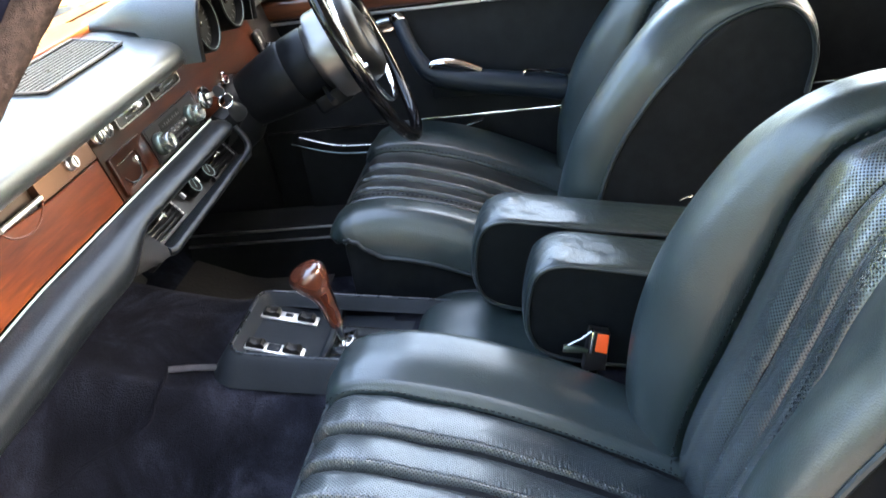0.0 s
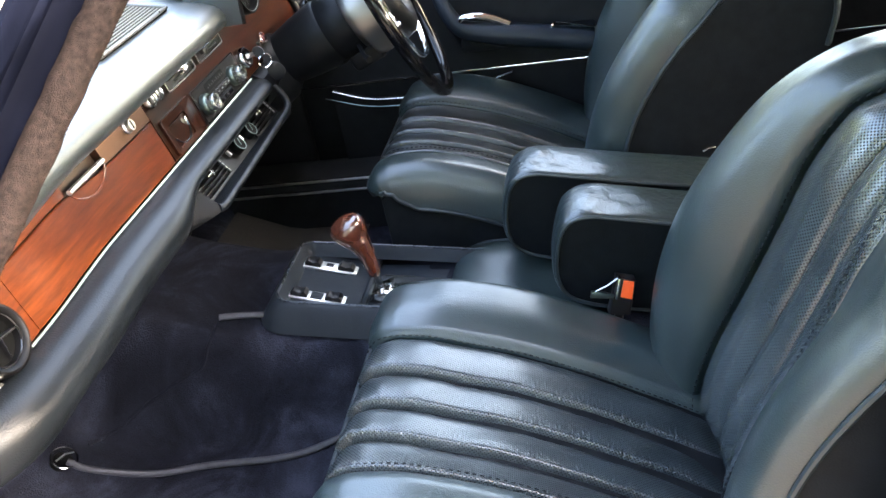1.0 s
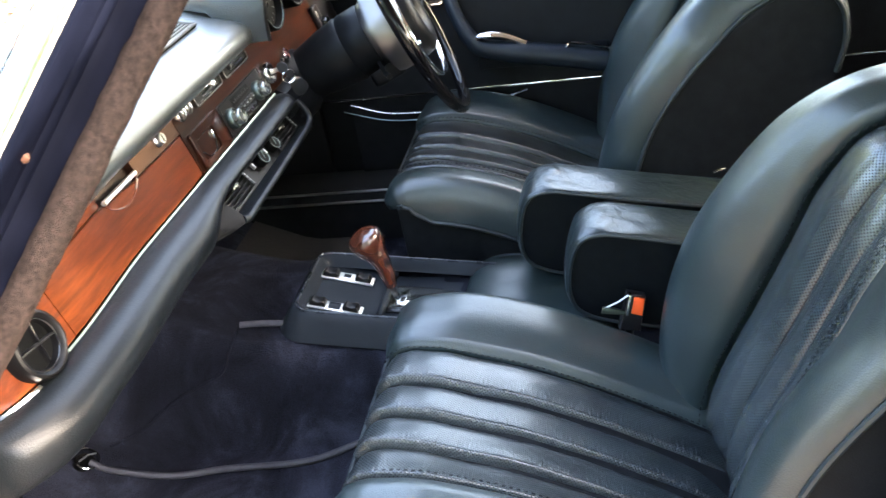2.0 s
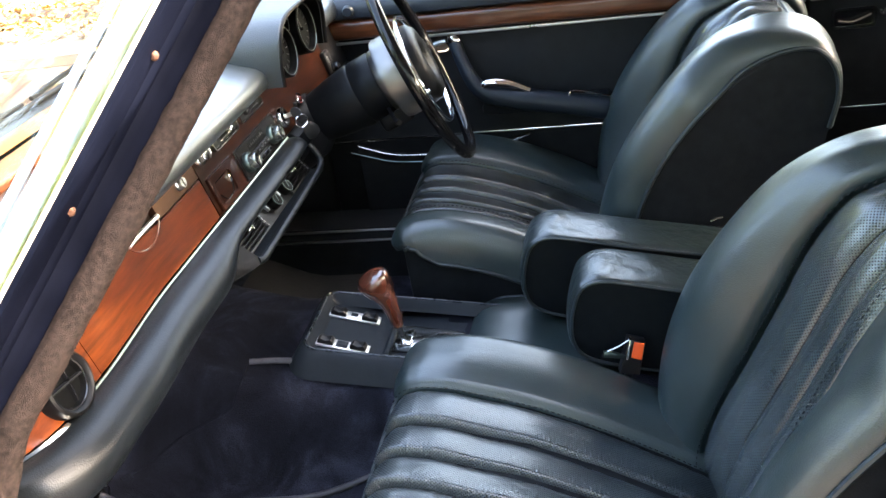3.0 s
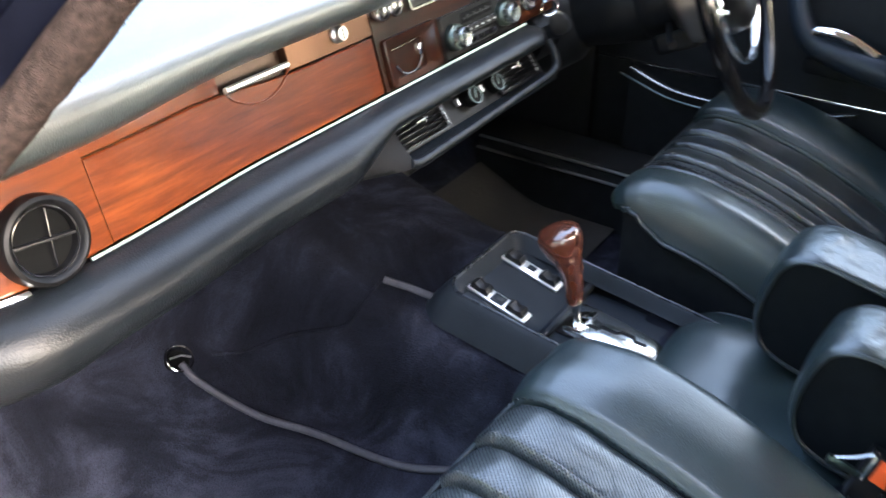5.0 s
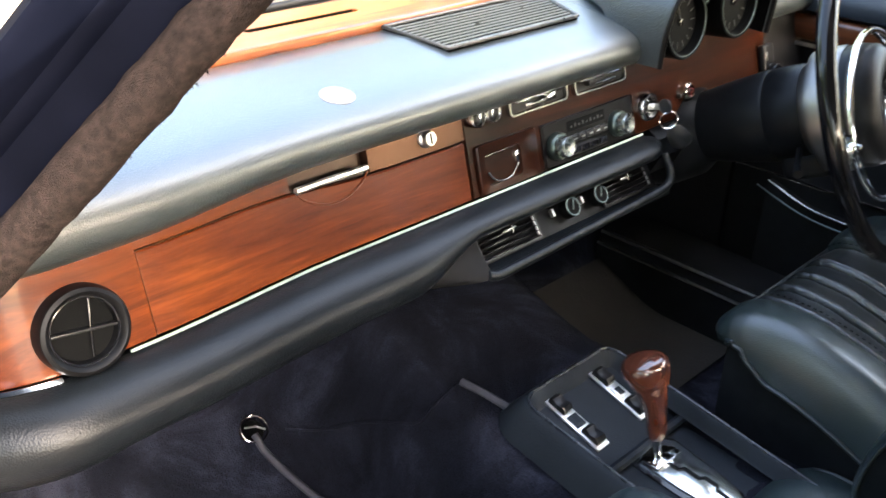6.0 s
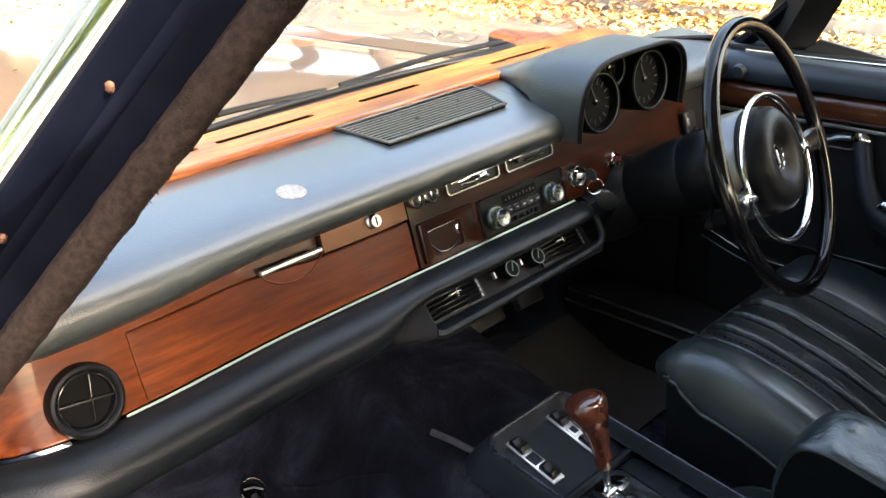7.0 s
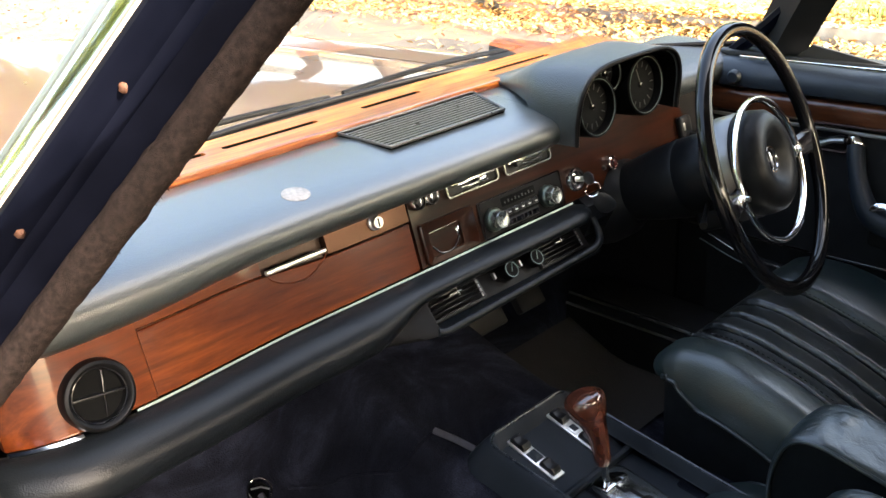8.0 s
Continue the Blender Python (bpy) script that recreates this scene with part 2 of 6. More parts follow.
M_GATE = metal_mat("polished_gate", (0.74, 0.76, 0.74), 0.16)
M_RECESS = metal_mat("dark_bronze_recess", (0.055, 0.040, 0.034), 0.32)
M_RAIL = metal_mat("dull_rail_metal", (0.26, 0.26, 0.24), 0.2)
M_SATIN = metal_mat("satin_metal", (0.50, 0.51, 0.51), 0.28)
M_KNOBMETAL = metal_mat("brushed_knob_metal", (0.33, 0.36, 0.36), 0.22)
M_SILVER = metal_mat("brushed_collar", (0.17, 0.16, 0.15), 0.3)
M_STEEL = metal_mat("switch_plate_metal", (0.80, 0.79, 0.76), 0.36)
M_RINGDARK = metal_mat("dim_ring_metal", (0.10, 0.13, 0.125), 0.3)
M_TRIM = metal_mat("pale_green_trim", (0.26, 0.30, 0.245), 0.35)
M_PLATE = metal_mat("bronze_plate", (0.088, 0.048, 0.033), 0.3)
M_RED = rough_mat("red_button", (0.60, 0.060, 0.012), (0.75, 0.10, 0.02), 0.4, 30, 0.05, 0.0003)
M_REDLENS = rough_mat("dark_red_lens", (0.035, 0.004, 0.004), (0.06, 0.007, 0.006), 0.2, 30, 0.0)
M_CLIP = rough_mat("orange_rusty_clip", (0.030, 0.010, 0.004), (0.075, 0.024, 0.009), 0.8, 90, 0.4, 0.001)
M_MATTE = rough_mat("matte_black", (0.003, 0.003, 0.0034), (0.006, 0.006, 0.0068), 0.7, 60, 0.1, 0.0003, spec=0.15)
M_DIAL = rough_mat("gauge_dial", (0.004, 0.005, 0.006), (0.009, 0.010, 0.011), 0.5, 60, 0.0)
M_FACE = rough_mat("gauge_face", (0.0008, 0.0009, 0.001), (0.0016, 0.0018, 0.002), 0.6, 60, 0.0, spec=0.06)
M_MARK = rough_mat("pale_markings", (0.010, 0.011, 0.0105), (0.018, 0.0195, 0.019), 0.5, 60, 0.0)
M_OVAL = rough_mat("cream_sticker", (0.17, 0.15, 0.13), (0.30, 0.265, 0.235), 0.5, 160, 0.0)
M_KEYFOB = rough_mat("dark_key_fob", (0.012, 0.013, 0.015), (0.024, 0.026, 0.029), 0.45, 50, 0.2, 0.0005)
M_LATCH = rough_mat("pale_latch_block", (0.24, 0.24, 0.22), (0.36, 0.36, 0.33), 0.4, 30, 0.1, 0.0004)
M_SEALSTRIP = rough_mat("worn_pillar_seal", (0.12, 0.085, 0.06), (0.24, 0.18, 0.14), 0.7, 40, 0.4, 0.001)
M_CLOTH = rough_mat("grey_headlining", (0.36, 0.355, 0.34), (0.46, 0.455, 0.44), 0.9, 40, 0.3, 0.001)
M_ASPHALT = rough_mat("asphalt", (0.042, 0.036, 0.032), (0.078, 0.067, 0.060), 0.9, 3.0, 0.6, 0.01)
M_VERGE = rough_mat("leaf_litter_soil", (0.16, 0.085, 0.03), (0.40, 0.23, 0.08), 0.95, 8.0, 0.8, 0.02)
M_KERB = rough_mat("concrete_kerb", (0.20, 0.185, 0.165), (0.33, 0.31, 0.28), 0.85, 12, 0.5, 0.004)
M_GRASS = rough_mat("grass_blade", (0.045, 0.085, 0.018), (0.10, 0.16, 0.035), 0.7, 5, 0.0)
M_BARK = rough_mat("bark", (0.06, 0.045, 0.035), (0.14, 0.11, 0.085), 0.95, 9, 1.0, 0.02)
M_RUBBER = rough_mat("black_rubber", (0.006, 0.006, 0.006), (0.013, 0.013, 0.013), 0.6, 40, 0.2, 0.0005)


def leaf_mat(name, stops):
    m, n, l, b = shader(name, stops[0][1], 0.6)
    g = n.new("ShaderNodeNewGeometry")
    l.new(ramp(n, l, g.outputs["Random Per Island"], stops), b.inputs["Base Color"])
    return m


M_LEAF = leaf_mat("fallen_leaf", [(0.0, (0.25, 0.11, 0.03)), (0.35, (0.44, 0.24, 0.068)), (0.7, (0.54, 0.36, 0.14)), (1.0, (0.31, 0.17, 0.067))])
M_FOLIAGE = leaf_mat("tree_leaf", [(0.0, (0.035, 0.065, 0.014)), (0.5, (0.07, 0.115, 0.025)), (1.0, (0.15, 0.17, 0.035))])


def glass_mat(name, rough=0.0, tint=(1, 1, 1)):
    m = bpy.data.materials.new(name)
    m.use_nodes = True
    n, l = m.node_tree.nodes, m.node_tree.links
    n.remove(n["Principled BSDF"])
    t, g, mx, fr = n.new("ShaderNodeBsdfTransparent"), n.new("ShaderNodeBsdfGlossy"), n.new("ShaderNodeMixShader"), n.new("ShaderNodeFresnel")
    t.inputs["Color"].default_value = (*tint, 1)
    g.inputs["Roughness"].default_value = rough
    fr.inputs["IOR"].default_value = 1.16
    weak = n.new("ShaderNodeMath")
    weak.operation = "MULTIPLY"
    weak.inputs[1].default_value = 0.4
    l.new(fr.outputs["Fac"], weak.inputs[0])
    l.new(weak.outputs["Value"], mx.inputs["Fac"])
    l.new(t.outputs["BSDF"], mx.inputs[1])
    l.new(g.outputs["BSDF"], mx.inputs[2])
    l.new(mx.outputs["Shader"], n["Material Output"].inputs["Surface"])
    return m


M_GLASS = glass_mat("window_glass", 0.0, (0.93, 0.96, 0.94))


# ---- mesh helpers ----
def finish(name, bm, mat, sharp=40):
    me = bpy.data.meshes.new(name)
    bmesh.ops.recalc_face_normals(bm, faces=bm.faces)
    for f in bm.faces:
        f.smooth = True
    bm.to_mesh(me)
    bm.free()
    me.set_sharp_from_angle(angle=radians(sharp))
    me.materials.append(mat)
    return me


def part(name, bm, mat, parent=None, label="", sharp=40):
    ob = new(name, finish(name, bm, mat, sharp))
    if parent:
        ob.parent = parent
    return tagged(ob, label)


def thing(name, label, category, at=(0, 0, 0), group="", kind=""):
    ob = new(name)
    ob.location = at
    ob.empty_display_size = 0.05
    return tagged(ob, label, category, group, kind)


def setting(name, bm, mat, label, category, sharp=40):
    ob = part(name, bm, mat, None, label, sharp)
    return tagged(ob, "", category, "", "structure")


def rbox(x0, x1, y0, y1, z0, z1, r=0.004, seg=2, m=None):
    bm = bmesh.new()
    bmesh.ops.create_cube(bm, size=1)
    bmesh.ops.transform(bm, matrix=Matrix.Translation(((x0 + x1) / 2, (y0 + y1) / 2, (z0 + z1) / 2)) @ Matrix.Diagonal((x1 - x0, y1 - y0, z1 - z0, 1)), verts=bm.verts)
    if r:
        bmesh.ops.bevel(bm, geom=bm.edges[:], offset=r, segments=seg, profile=0.5, affect="EDGES")
    if m is not None:
        bmesh.ops.transform(bm, matrix=m, verts=bm.verts)
    return bm


def curve_pts(points, n):
    """Catmull-Rom through the points, n samples in all."""
    p = [Vector(q) for q in points]
    p = [2 * p[0] - p[1], *p, 2 * p[-1] - p[-2]]
    out = []
    spans = len(p) - 3
    for k in range(n):
        u = k / (n - 1) * spans
        i = min(int(u), spans - 1)
        u -= i
        a, b, c, d = p[i:i + 4]
        out.append(0.5 * (2 * b + (c - a) * u + (2 * a - 5 * b + 4 * c - d) * u * u + (3 * b - a - 3 * c + d) * u ** 3))
    return out


def sheet(rows, close_u=False, close_v=False, bm=None, uv=False):
    """A skin over rows of points."""
    bm = bm or bmesh.new()
    grid = [[bm.verts.new(p) for p in row] for row in rows]
    nv, nu = len(grid), len(grid[0])
    layer = bm.loops.layers.uv.verify() if uv else None
    lu = [0.0]
    for j in range(1, nu):
        lu.append(lu[-1] + (Vector(rows[nv // 2][j]) - Vector(rows[nv // 2][j - 1])).length)
    lv = [0.0]
    for i in range(1, nv):
        lv.append(lv[-1] + (Vector(rows[i][nu // 2]) - Vector(rows[i - 1][nu // 2])).length)
    for i in range(nv if close_v else nv - 1):
        for j in range(nu if close_u else nu - 1):
            a, b = (i + 1) % nv, (j + 1) % nu
            f = bm.faces.new((grid[i][j], grid[i][b], grid[a][b], grid[a][j]))
            if uv:
                for loop, (p, q) in zip(f.loops, ((i, j), (i, b), (a, b), (a, j))):
                    loop[layer].uv = (lu[q], lv[p])
    return bm


def tube(points, radius, n=10, closed=False, caps=True, flat=1.0, bm=None):
    """A round bar along the points; radius may be a list."""
    p = [Vector(q) for q in points]
    k = len(p)
    rad = radius if isinstance(radius, (list, tuple)) else [radius] * k
    rows, side = [], None
    for i in range(k):
        d = (p[(i + 1) % k] - p[i - 1]) if closed or 0 < i < k - 1 else (p[1] - p[0] if i == 0 else p[-1] - p[-2])
        d.normalize()
        if side is None:
            side = d.orthogonal().normalized()
        side = (side - d * side.dot(d)).normalized()
        up = d.cross(side)
        rows.append([p[i] + (side * math.cos(2 * math.pi * j / n) + up * math.sin(2 * math.pi * j / n) * flat) * rad[i] for j in range(n)])
    bm = sheet(rows, close_u=True, close_v=closed, bm=bm)
    if caps and not closed:
        bm.verts.ensure_lookup_table()
        total = len(bm.verts)
        bm.faces.new([bm.verts[total - k * n + j] for j in range(n)])
        bm.faces.new([bm.verts[total - n + j] for j in range(n)])
    return bm


def lathe(profile, n=28, m=None):
    """Turns (radius, height) pairs round z; ends on the axis are closed."""
    rows = [[(max(r, 1e-5) * math.cos(2 * math.pi * j / n), max(r, 1e-5) * math.sin(2 * math.pi * j / n), h) for j in range(n)] for r, h in profile]
    bm = sheet(rows, close_u=True)
    bmesh.ops.remove_doubles(bm, verts=bm.verts, dist=3e-5)
    if m is not None:
        bmesh.ops.transform(bm, matrix=m, verts=bm.verts)
    return bm


def slab(outline, lo, hi, axis="y", r=0.0, seg=2, m=None):
    """An outline of pairs, extruded along the axis from lo to hi; r rounds its rims."""
    def put(a, b, c):
        return {"x": (c, a, b), "y": (a, c, b), "z": (a, b, c)}[axis]
    bm = bmesh.new()
    one = [bm.verts.new(put(a, b, lo)) for a, b in outline]
    two = [bm.verts.new(put(a, b, hi)) for a, b in outline]
    k = len(outline)
    f1, f2 = bm.faces.new(one), bm.faces.new(two)
    for i in range(k):
        bm.faces.new((one[i], one[(i + 1) % k], two[(i + 1) % k], two[i]))
    bmesh.ops.recalc_face_normals(bm, faces=bm.faces)
    if r:
        bmesh.ops.bevel(bm, geom=list({e for f in (f1, f2) for e in f.edges}), offset=r, segments=seg, profile=0.5, affect="EDGES")
    if m is not None:
        bmesh.ops.transform(bm, matrix=m, verts=bm.verts)
    return bm


def rounded(x0, x1, z0, z1, r, n=5):
    """A rectangle's outline with round corners."""
    out = []
    for cx, cz, a0 in ((x1 - r, z1 - r, 0), (x0 + r, z1 - r, 90), (x0 + r, z0 + r, 180), (x1 - r, z0 + r, 270)):
        out += [(cx + r * math.cos(radians(a0 + 90 * i / n)), cz + r * math.sin(radians(a0 + 90 * i / n))) for i in range(n + 1)]
    return out


def frame_ring(outer, inner, lo, hi, axis="x", m=None):
    """A flat frame between two outlines of equal length."""
    def put(a, b, c):
        return {"x": (c, a, b), "y": (a, c, b), "z": (a, b, c)}[axis]
    rows = [[put(*p, lo) for p in outer], [put(*p, hi) for p in outer], [put(*p, hi) for p in inner], [put(*p, lo) for p in inner]]
    bm = sheet(rows, close_u=True, close_v=True)
    if m is not None:
        bmesh.ops.transform(bm, matrix=m, verts=bm.verts)
    return bm


def smooth(a, b, t):
    t = min(1, max(0, (t - a) / (b - a)))
    return t * t * (3 - 2 * t)


# ---- outdoors ----
def build_ground():
    bm = sheet([[(x, y, 0) for y in (-400, -40, -12, 0, 5, 6.72)] for x in (-400, -60, -20, -8, 0, 8, 60, 400)])
    setting("road", bm, M_ASPHALT, "grey-brown asphalt road scattered with dry leaves", "road")
    bm = sheet([[(x, y, 0.10) for y in (6.87, 9, 14, 40, 400)] for x in (-400, -60, -20, -8, 0, 8, 60, 400)])
    setting("ground", bm, M_VERGE, "verge covered with orange autumn leaf litter", "ground")


def build_kerb():
    kerb = thing("kerb", "pale weathered concrete kerb beside the leaf-strewn road", "kerb", (0, 6.72, 0), kind="structure")
    for k in range(22):
        x = -13 + k * 0.92
        part("kerb_stone", rbox(x, x + 0.905, 0.0, 0.15, -0.05, 0.118 + random.uniform(-0.004, 0.004), 0.015), M_KERB, kerb)


def build_leaves():
    bm = bmesh.new()
    rng = random.Random(4)
    for k in range(30000):
        x = rng.uniform(-16, 3)
        y = 6.0 + abs(rng.gauss(0, 1.0)) * 2.2 if k % 9 else rng.uniform(2.6, 6.2)
        if k % 5 == 0:
            y = rng.gauss(6.60, 0.30)
        z = (0.112 if y > 6.87 else 0.012) + rng.uniform(0, 0.035)
        if 6.7 < y < 6.88:
            z = 0.13
        s = rng.uniform(0.018, 0.048)
        m = Matrix.Translation((x, y, z)) @ Euler((rng.uniform(-0.6, 0.6), rng.uniform(-0.6, 0.6), rng.uniform(0, 6.3))).to_matrix().to_4x4()
        pts = [(-s, 0, 0), (-0.3 * s, 0.42 * s, 0.12 * s), (s, 0.08 * s, 0), (-0.2 * s, -0.42 * s, 0.1 * s)]
        bm.faces.new([bm.verts.new(m @ Vector(p)) for p in pts])
    for k in range(9000):
        y = 6.93 - 0.36 * rng.random() ** 1.3
        z = 0.125 + 0.022 * rng.random() if y > 6.71 else 0.015 + 0.125 * rng.random() * smooth(6.55, 6.71, y)
        s = rng.uniform(0.02, 0.048)
        m = Matrix.Translation((-2.9 - 10 * rng.random(), y, z)) @ Euler((rng.uniform(-0.2, 0.9), rng.uniform(-0.5, 0.5), rng.uniform(0, 6.3))).to_matrix().to_4x4()
        bm.faces.new([bm.verts.new(m @ Vector(p)) for p in [(-s, 0, 0), (-0.3 * s, 0.42 * s, 0.12 * s), (s, 0.08 * s, 0), (-0.2 * s, -0.42 * s, 0.1 * s)]])
    ob = part("fallen_leaves", bm, M_LEAF, None, "dry orange and yellow leaves drifted along the kerb")
    tagged(ob, "", "leaves", "", "stuff")


def build_grass():
    bm = bmesh.new()
    rng = random.Random(8)
    for k in range(700):
        x, y = rng.gauss(-1.9, 0.35), rng.gauss(7.3, 0.16)
        h, a = rng.uniform(0.04, 0.12), rng.uniform(0, 6.3)
        dx, dy = 0.006 * math.cos(a), 0.006 * math.sin(a)
        bm.faces.new([bm.verts.new(p) for p in ((x - dx, y - dy, 0.1), (x + dx, y + dy, 0.1), (x + rng.gauss(0, 0.03), y + rng.gauss(0, 0.03), 0.1 + h))])
    ob = part("grass_tuft", bm, M_GRASS, None, "small green grass tuft on the leafy verge")
    tagged(ob, "", "grass", "", "stuff")


def build_tree(x, y, height, seed):
    rng = random.Random(seed)
    tree = thing("tree", "broad green tree with yellowing leaves by the road", "tree", (x, y, 0), "roadside trees")
    base = Vector((0, 0, 0))
    pts = curve_pts([base + Vector((rng.uniform(-0.1, 0.1) * k, rng.uniform(-0.1, 0.1) * k, height * 0.14 * k)) for k in range(5)], 12)
    bm = tube(pts, [0.26 - 0.017 * k for k in range(12)], 10)
    tips = []
    for k in range(9):
        s = pts[rng.randint(5, 11)]
        a = 2 * math.pi * k / 9 + rng.uniform(-0.3, 0.3)
        e = s + Vector((math.cos(a), math.sin(a), rng.uniform(0.35, 0.9))) * height * rng.uniform(0.2, 0.34)
        limb = curve_pts([s, (s + e) / 2 + Vector((0, 0, 0.25)), e], 6)
        tube(limb, [0.09 - 0.013 * j for j in range(6)], 6, bm=bm)
        tips += [limb[3], limb[4], limb[5]]
    part("trunk", bm, M_BARK, tree)
    bm = bmesh.new()
    for k in range(5200):
        c = rng.choice(tips)
        p = c + Vector((rng.gauss(0, 0.62), rng.gauss(0, 0.62), rng.gauss(0.15, 0.5)))
        s = rng.uniform(0.09, 0.21)
        m = Matrix.Translation(p) @ Euler((rng.uniform(0, 6), rng.uniform(0, 6), rng.uniform(0, 6))).to_matrix().to_4x4()
        bm.faces.new([bm.verts.new(m @ Vector(q)) for q in ((-s, 0, 0), (0, 0.5 * s, 0), (s, 0, 0), (0, -0.5 * s, 0))])
    part("crown", bm, M_FOLIAGE, tree)


def build_shrub(x, y, height, seed):
    """A tall many-stemmed shrub, leafy to the ground."""
    rng = random.Random(seed)
    shrub = thing("shrub", "tall dense green shrub standing beside the road", "shrub", (x, y, 0), "roadside shrubs")
    bm = bmesh.new()
    tips = []
    for k in range(11):
        a = 2 * math.pi * k / 11 + rng.uniform(-0.3, 0.3)
        r = height * rng.uniform(0.12, 0.36)
        e = Vector((math.cos(a) * r, math.sin(a) * r, height * rng.uniform(0.45, 0.92)))
        stem = curve_pts([(0.12 * math.cos(a), 0.12 * math.sin(a), -0.05), e * 0.5 + Vector((0, 0, 0.2)), e], 7)
        tube(stem, [0.035 - 0.004 * j for j in range(7)], 6, bm=bm)
        tips += stem[1:]
    part("stems", bm, M_BARK, shrub)
    bm = bmesh.new()
    for k in range(4200):
        c = rng.choice(tips)
        q = c + Vector((rng.gauss(0, 0.26), rng.gauss(0, 0.26), rng.gauss(0.05, 0.24)))
        q.z = max(q.z, 0.05)
        s = rng.uniform(0.05, 0.12)
        m = Matrix.Translation(q) @ Euler((rng.uniform(0, 6), rng.uniform(0, 6), rng.uniform(0, 6))).to_matrix().to_4x4()
        bm.faces.new([bm.verts.new(m @ Vector(v)) for v in ((-s, 0, 0), (0, 0.5 * s, 0), (s, 0, 0), (0, -0.5 * s, 0))])
    part("crown", bm, M_FOLIAGE, shrub)


# ---- car body ----
def mirror_y(p):
    return (p[0], 2 * CENTRE - p[1], p[2])


PILLAR = Vector((0.0727, 0.0640, 0.1000)) / 0.1  # run of the windscreen pillar per metre of height


def on_pillar(x, y, z):
    """A point of the pillar's cross-section, given at height 1.15, moved to height z."""
    return Vector((x, y, 1.15)) + PILLAR * (z - 1.15)


def build_body():
    body = thing("car_body", "dark glossy saloon body with chrome-edged windscreen pillars", "car body", (0, CENTRE, 0))
    body.matrix_world = Matrix.Translation((0, 0, 0))

    # bonnet and wings
    def skin(x, s):
        crown = 0.985 - 0.055 * abs(s) ** 3 - 0.016 * max(0, -x - 0.95) ** 1.5 - 0.02 * max(0, -x - 2.2) ** 2 * 3
        crown += 0.018 * math.exp(-((s / 0.34) ** 4)) * smooth(-0.95, -1.2, x)
        return crown
    rows = [[(x, CENTRE + 0.62 * s, skin(x, s)) for s in [k / 16 - 1 for k in range(33)]] for x in [-0.95 - 0.09 * k for k in range(18)]]
    part("bonnet", sheet(rows), M_PAINT, body, "dark mirror-polished bonnet")
    for sign in (-1, 1):
        rows = []
        for x in [-0.60 - 0.1 * k for k in range(20)]:
            row = []
            for k in range(13):
                u = k / 12
                y = 0.625 + 0.26 * math.sin(u * math.pi / 2)
                z = skin(x, 1.0) + 0.012 * math.sin(u * math.pi) - 0.30 * (1 - math.cos(u * math.pi / 2)) ** 1.6 - (0.5 * max(0, u - 0.9) * 2)
                row.append((x, CENTRE + sign * y, z))
            rows.append(row)
        part("wing", sheet(rows), M_PAINT, body)
    bm = sheet([[(-0.95, CENTRE + 0.88 * s, 0.975 - 0.03 * abs(s) ** 3), (-0.90, CENTRE + 0.87 * s, 1.0 - 0.03 * abs(s) ** 3), (-0.80 + 0.40 * abs(s) ** 3, CENTRE + 0.80 * s, 1.012)] for s in [k / 10 - 1 for k in range(21)]])
    part("scuttle", bm, M_PAINT, body)
    part("windscreen_gasket", tube([(-0.835 + 0.40 * abs(s) ** 3, CENTRE + 0.76 * s, 1.026) for s in [k / 12 - 1 for k in range(25)]], 0.006), M_VENT, body, "black rubber windscreen gasket")
    for y0, y1 in ((0.80, 1.22), (1.25, 1.70)):
        pts = curve_pts([(-0.862, y1, 1.024), (-0.872, (y0 + y1) / 2, 1.030), (-0.862, y0, 1.026)], 10)
        part("wiper_blade", tube(pts, 0.005, 6), M_VENT, body)

    # windscreen
    def screen(s, u):
        lo = Vector((-0.83 + 0.42 * abs(s) ** 3, CENTRE + 0.745 * s, 1.035))
        hi = Vector((-0.20 + 0.10 * s * s, CENTRE + 0.50 * s, 1.385))
        return lo.lerp(hi, u) + Vector((-0.03, 0, 0.02)) * math.sin(u * math.pi)
    glass = part("windscreen", sheet([[screen(k / 12 - 1, j / 8) for k in range(25)] for j in range(9)]), M_GLASS, body, "clear curved windscreen")
    glass.visible_shadow = False

    # windscreen pillars
    profile = [(-0.268, 0.580), (-0.276, 0.568), (-0.292, 0.556), (-0.297, 0.545), (-0.306, 0.536), (-0.307, 0.527), (-0.312, 0.521),
               (-0.3125, 0.511), (-0.316, 0.503), (-0.316, 0.493), (-0.320, 0.486), (-0.330, 0.484), (-0.346, 0.500), (-0.338, 0.560), (-0.290, 0.596)]
    heights = [0.84 + 0.05 * k for k in range(12)]
    for far in (False, True):
        flip = mirror_y if far else (lambda p: tuple(p))
        rows = [[flip(on_pillar(x, y, z)) for x, y in profile] for z in heights]
        pillar = part("windscreen_pillar", sheet(rows, close_u=True), M_CHANNEL, body, "dark blue-black windscreen pillar", 42)
        rows = [[flip(on_pillar(x, y, z)) for x, y in ((-0.3265, 0.4845), (-0.3268, 0.4825), (-0.3285, 0.4815), (-0.3295, 0.4850))] for z in heights]
        part("bright_edge", sheet(rows, close_u=True), M_CREAM, pillar, "pale bright edge strip")
        rows = [[flip(on_pillar(x, y, z)) for x, y in ((-0.326, 0.4855), (-0.331, 0.480), (-0.345, 0.4765), (-0.360, 0.4785), (-0.366, 0.492), (-0.348, 0.498))] for z in heights]
        part("chrome_surround", sheet(rows, close_u=True), M_STAINLESS, pillar, "polished chrome windscreen surround")
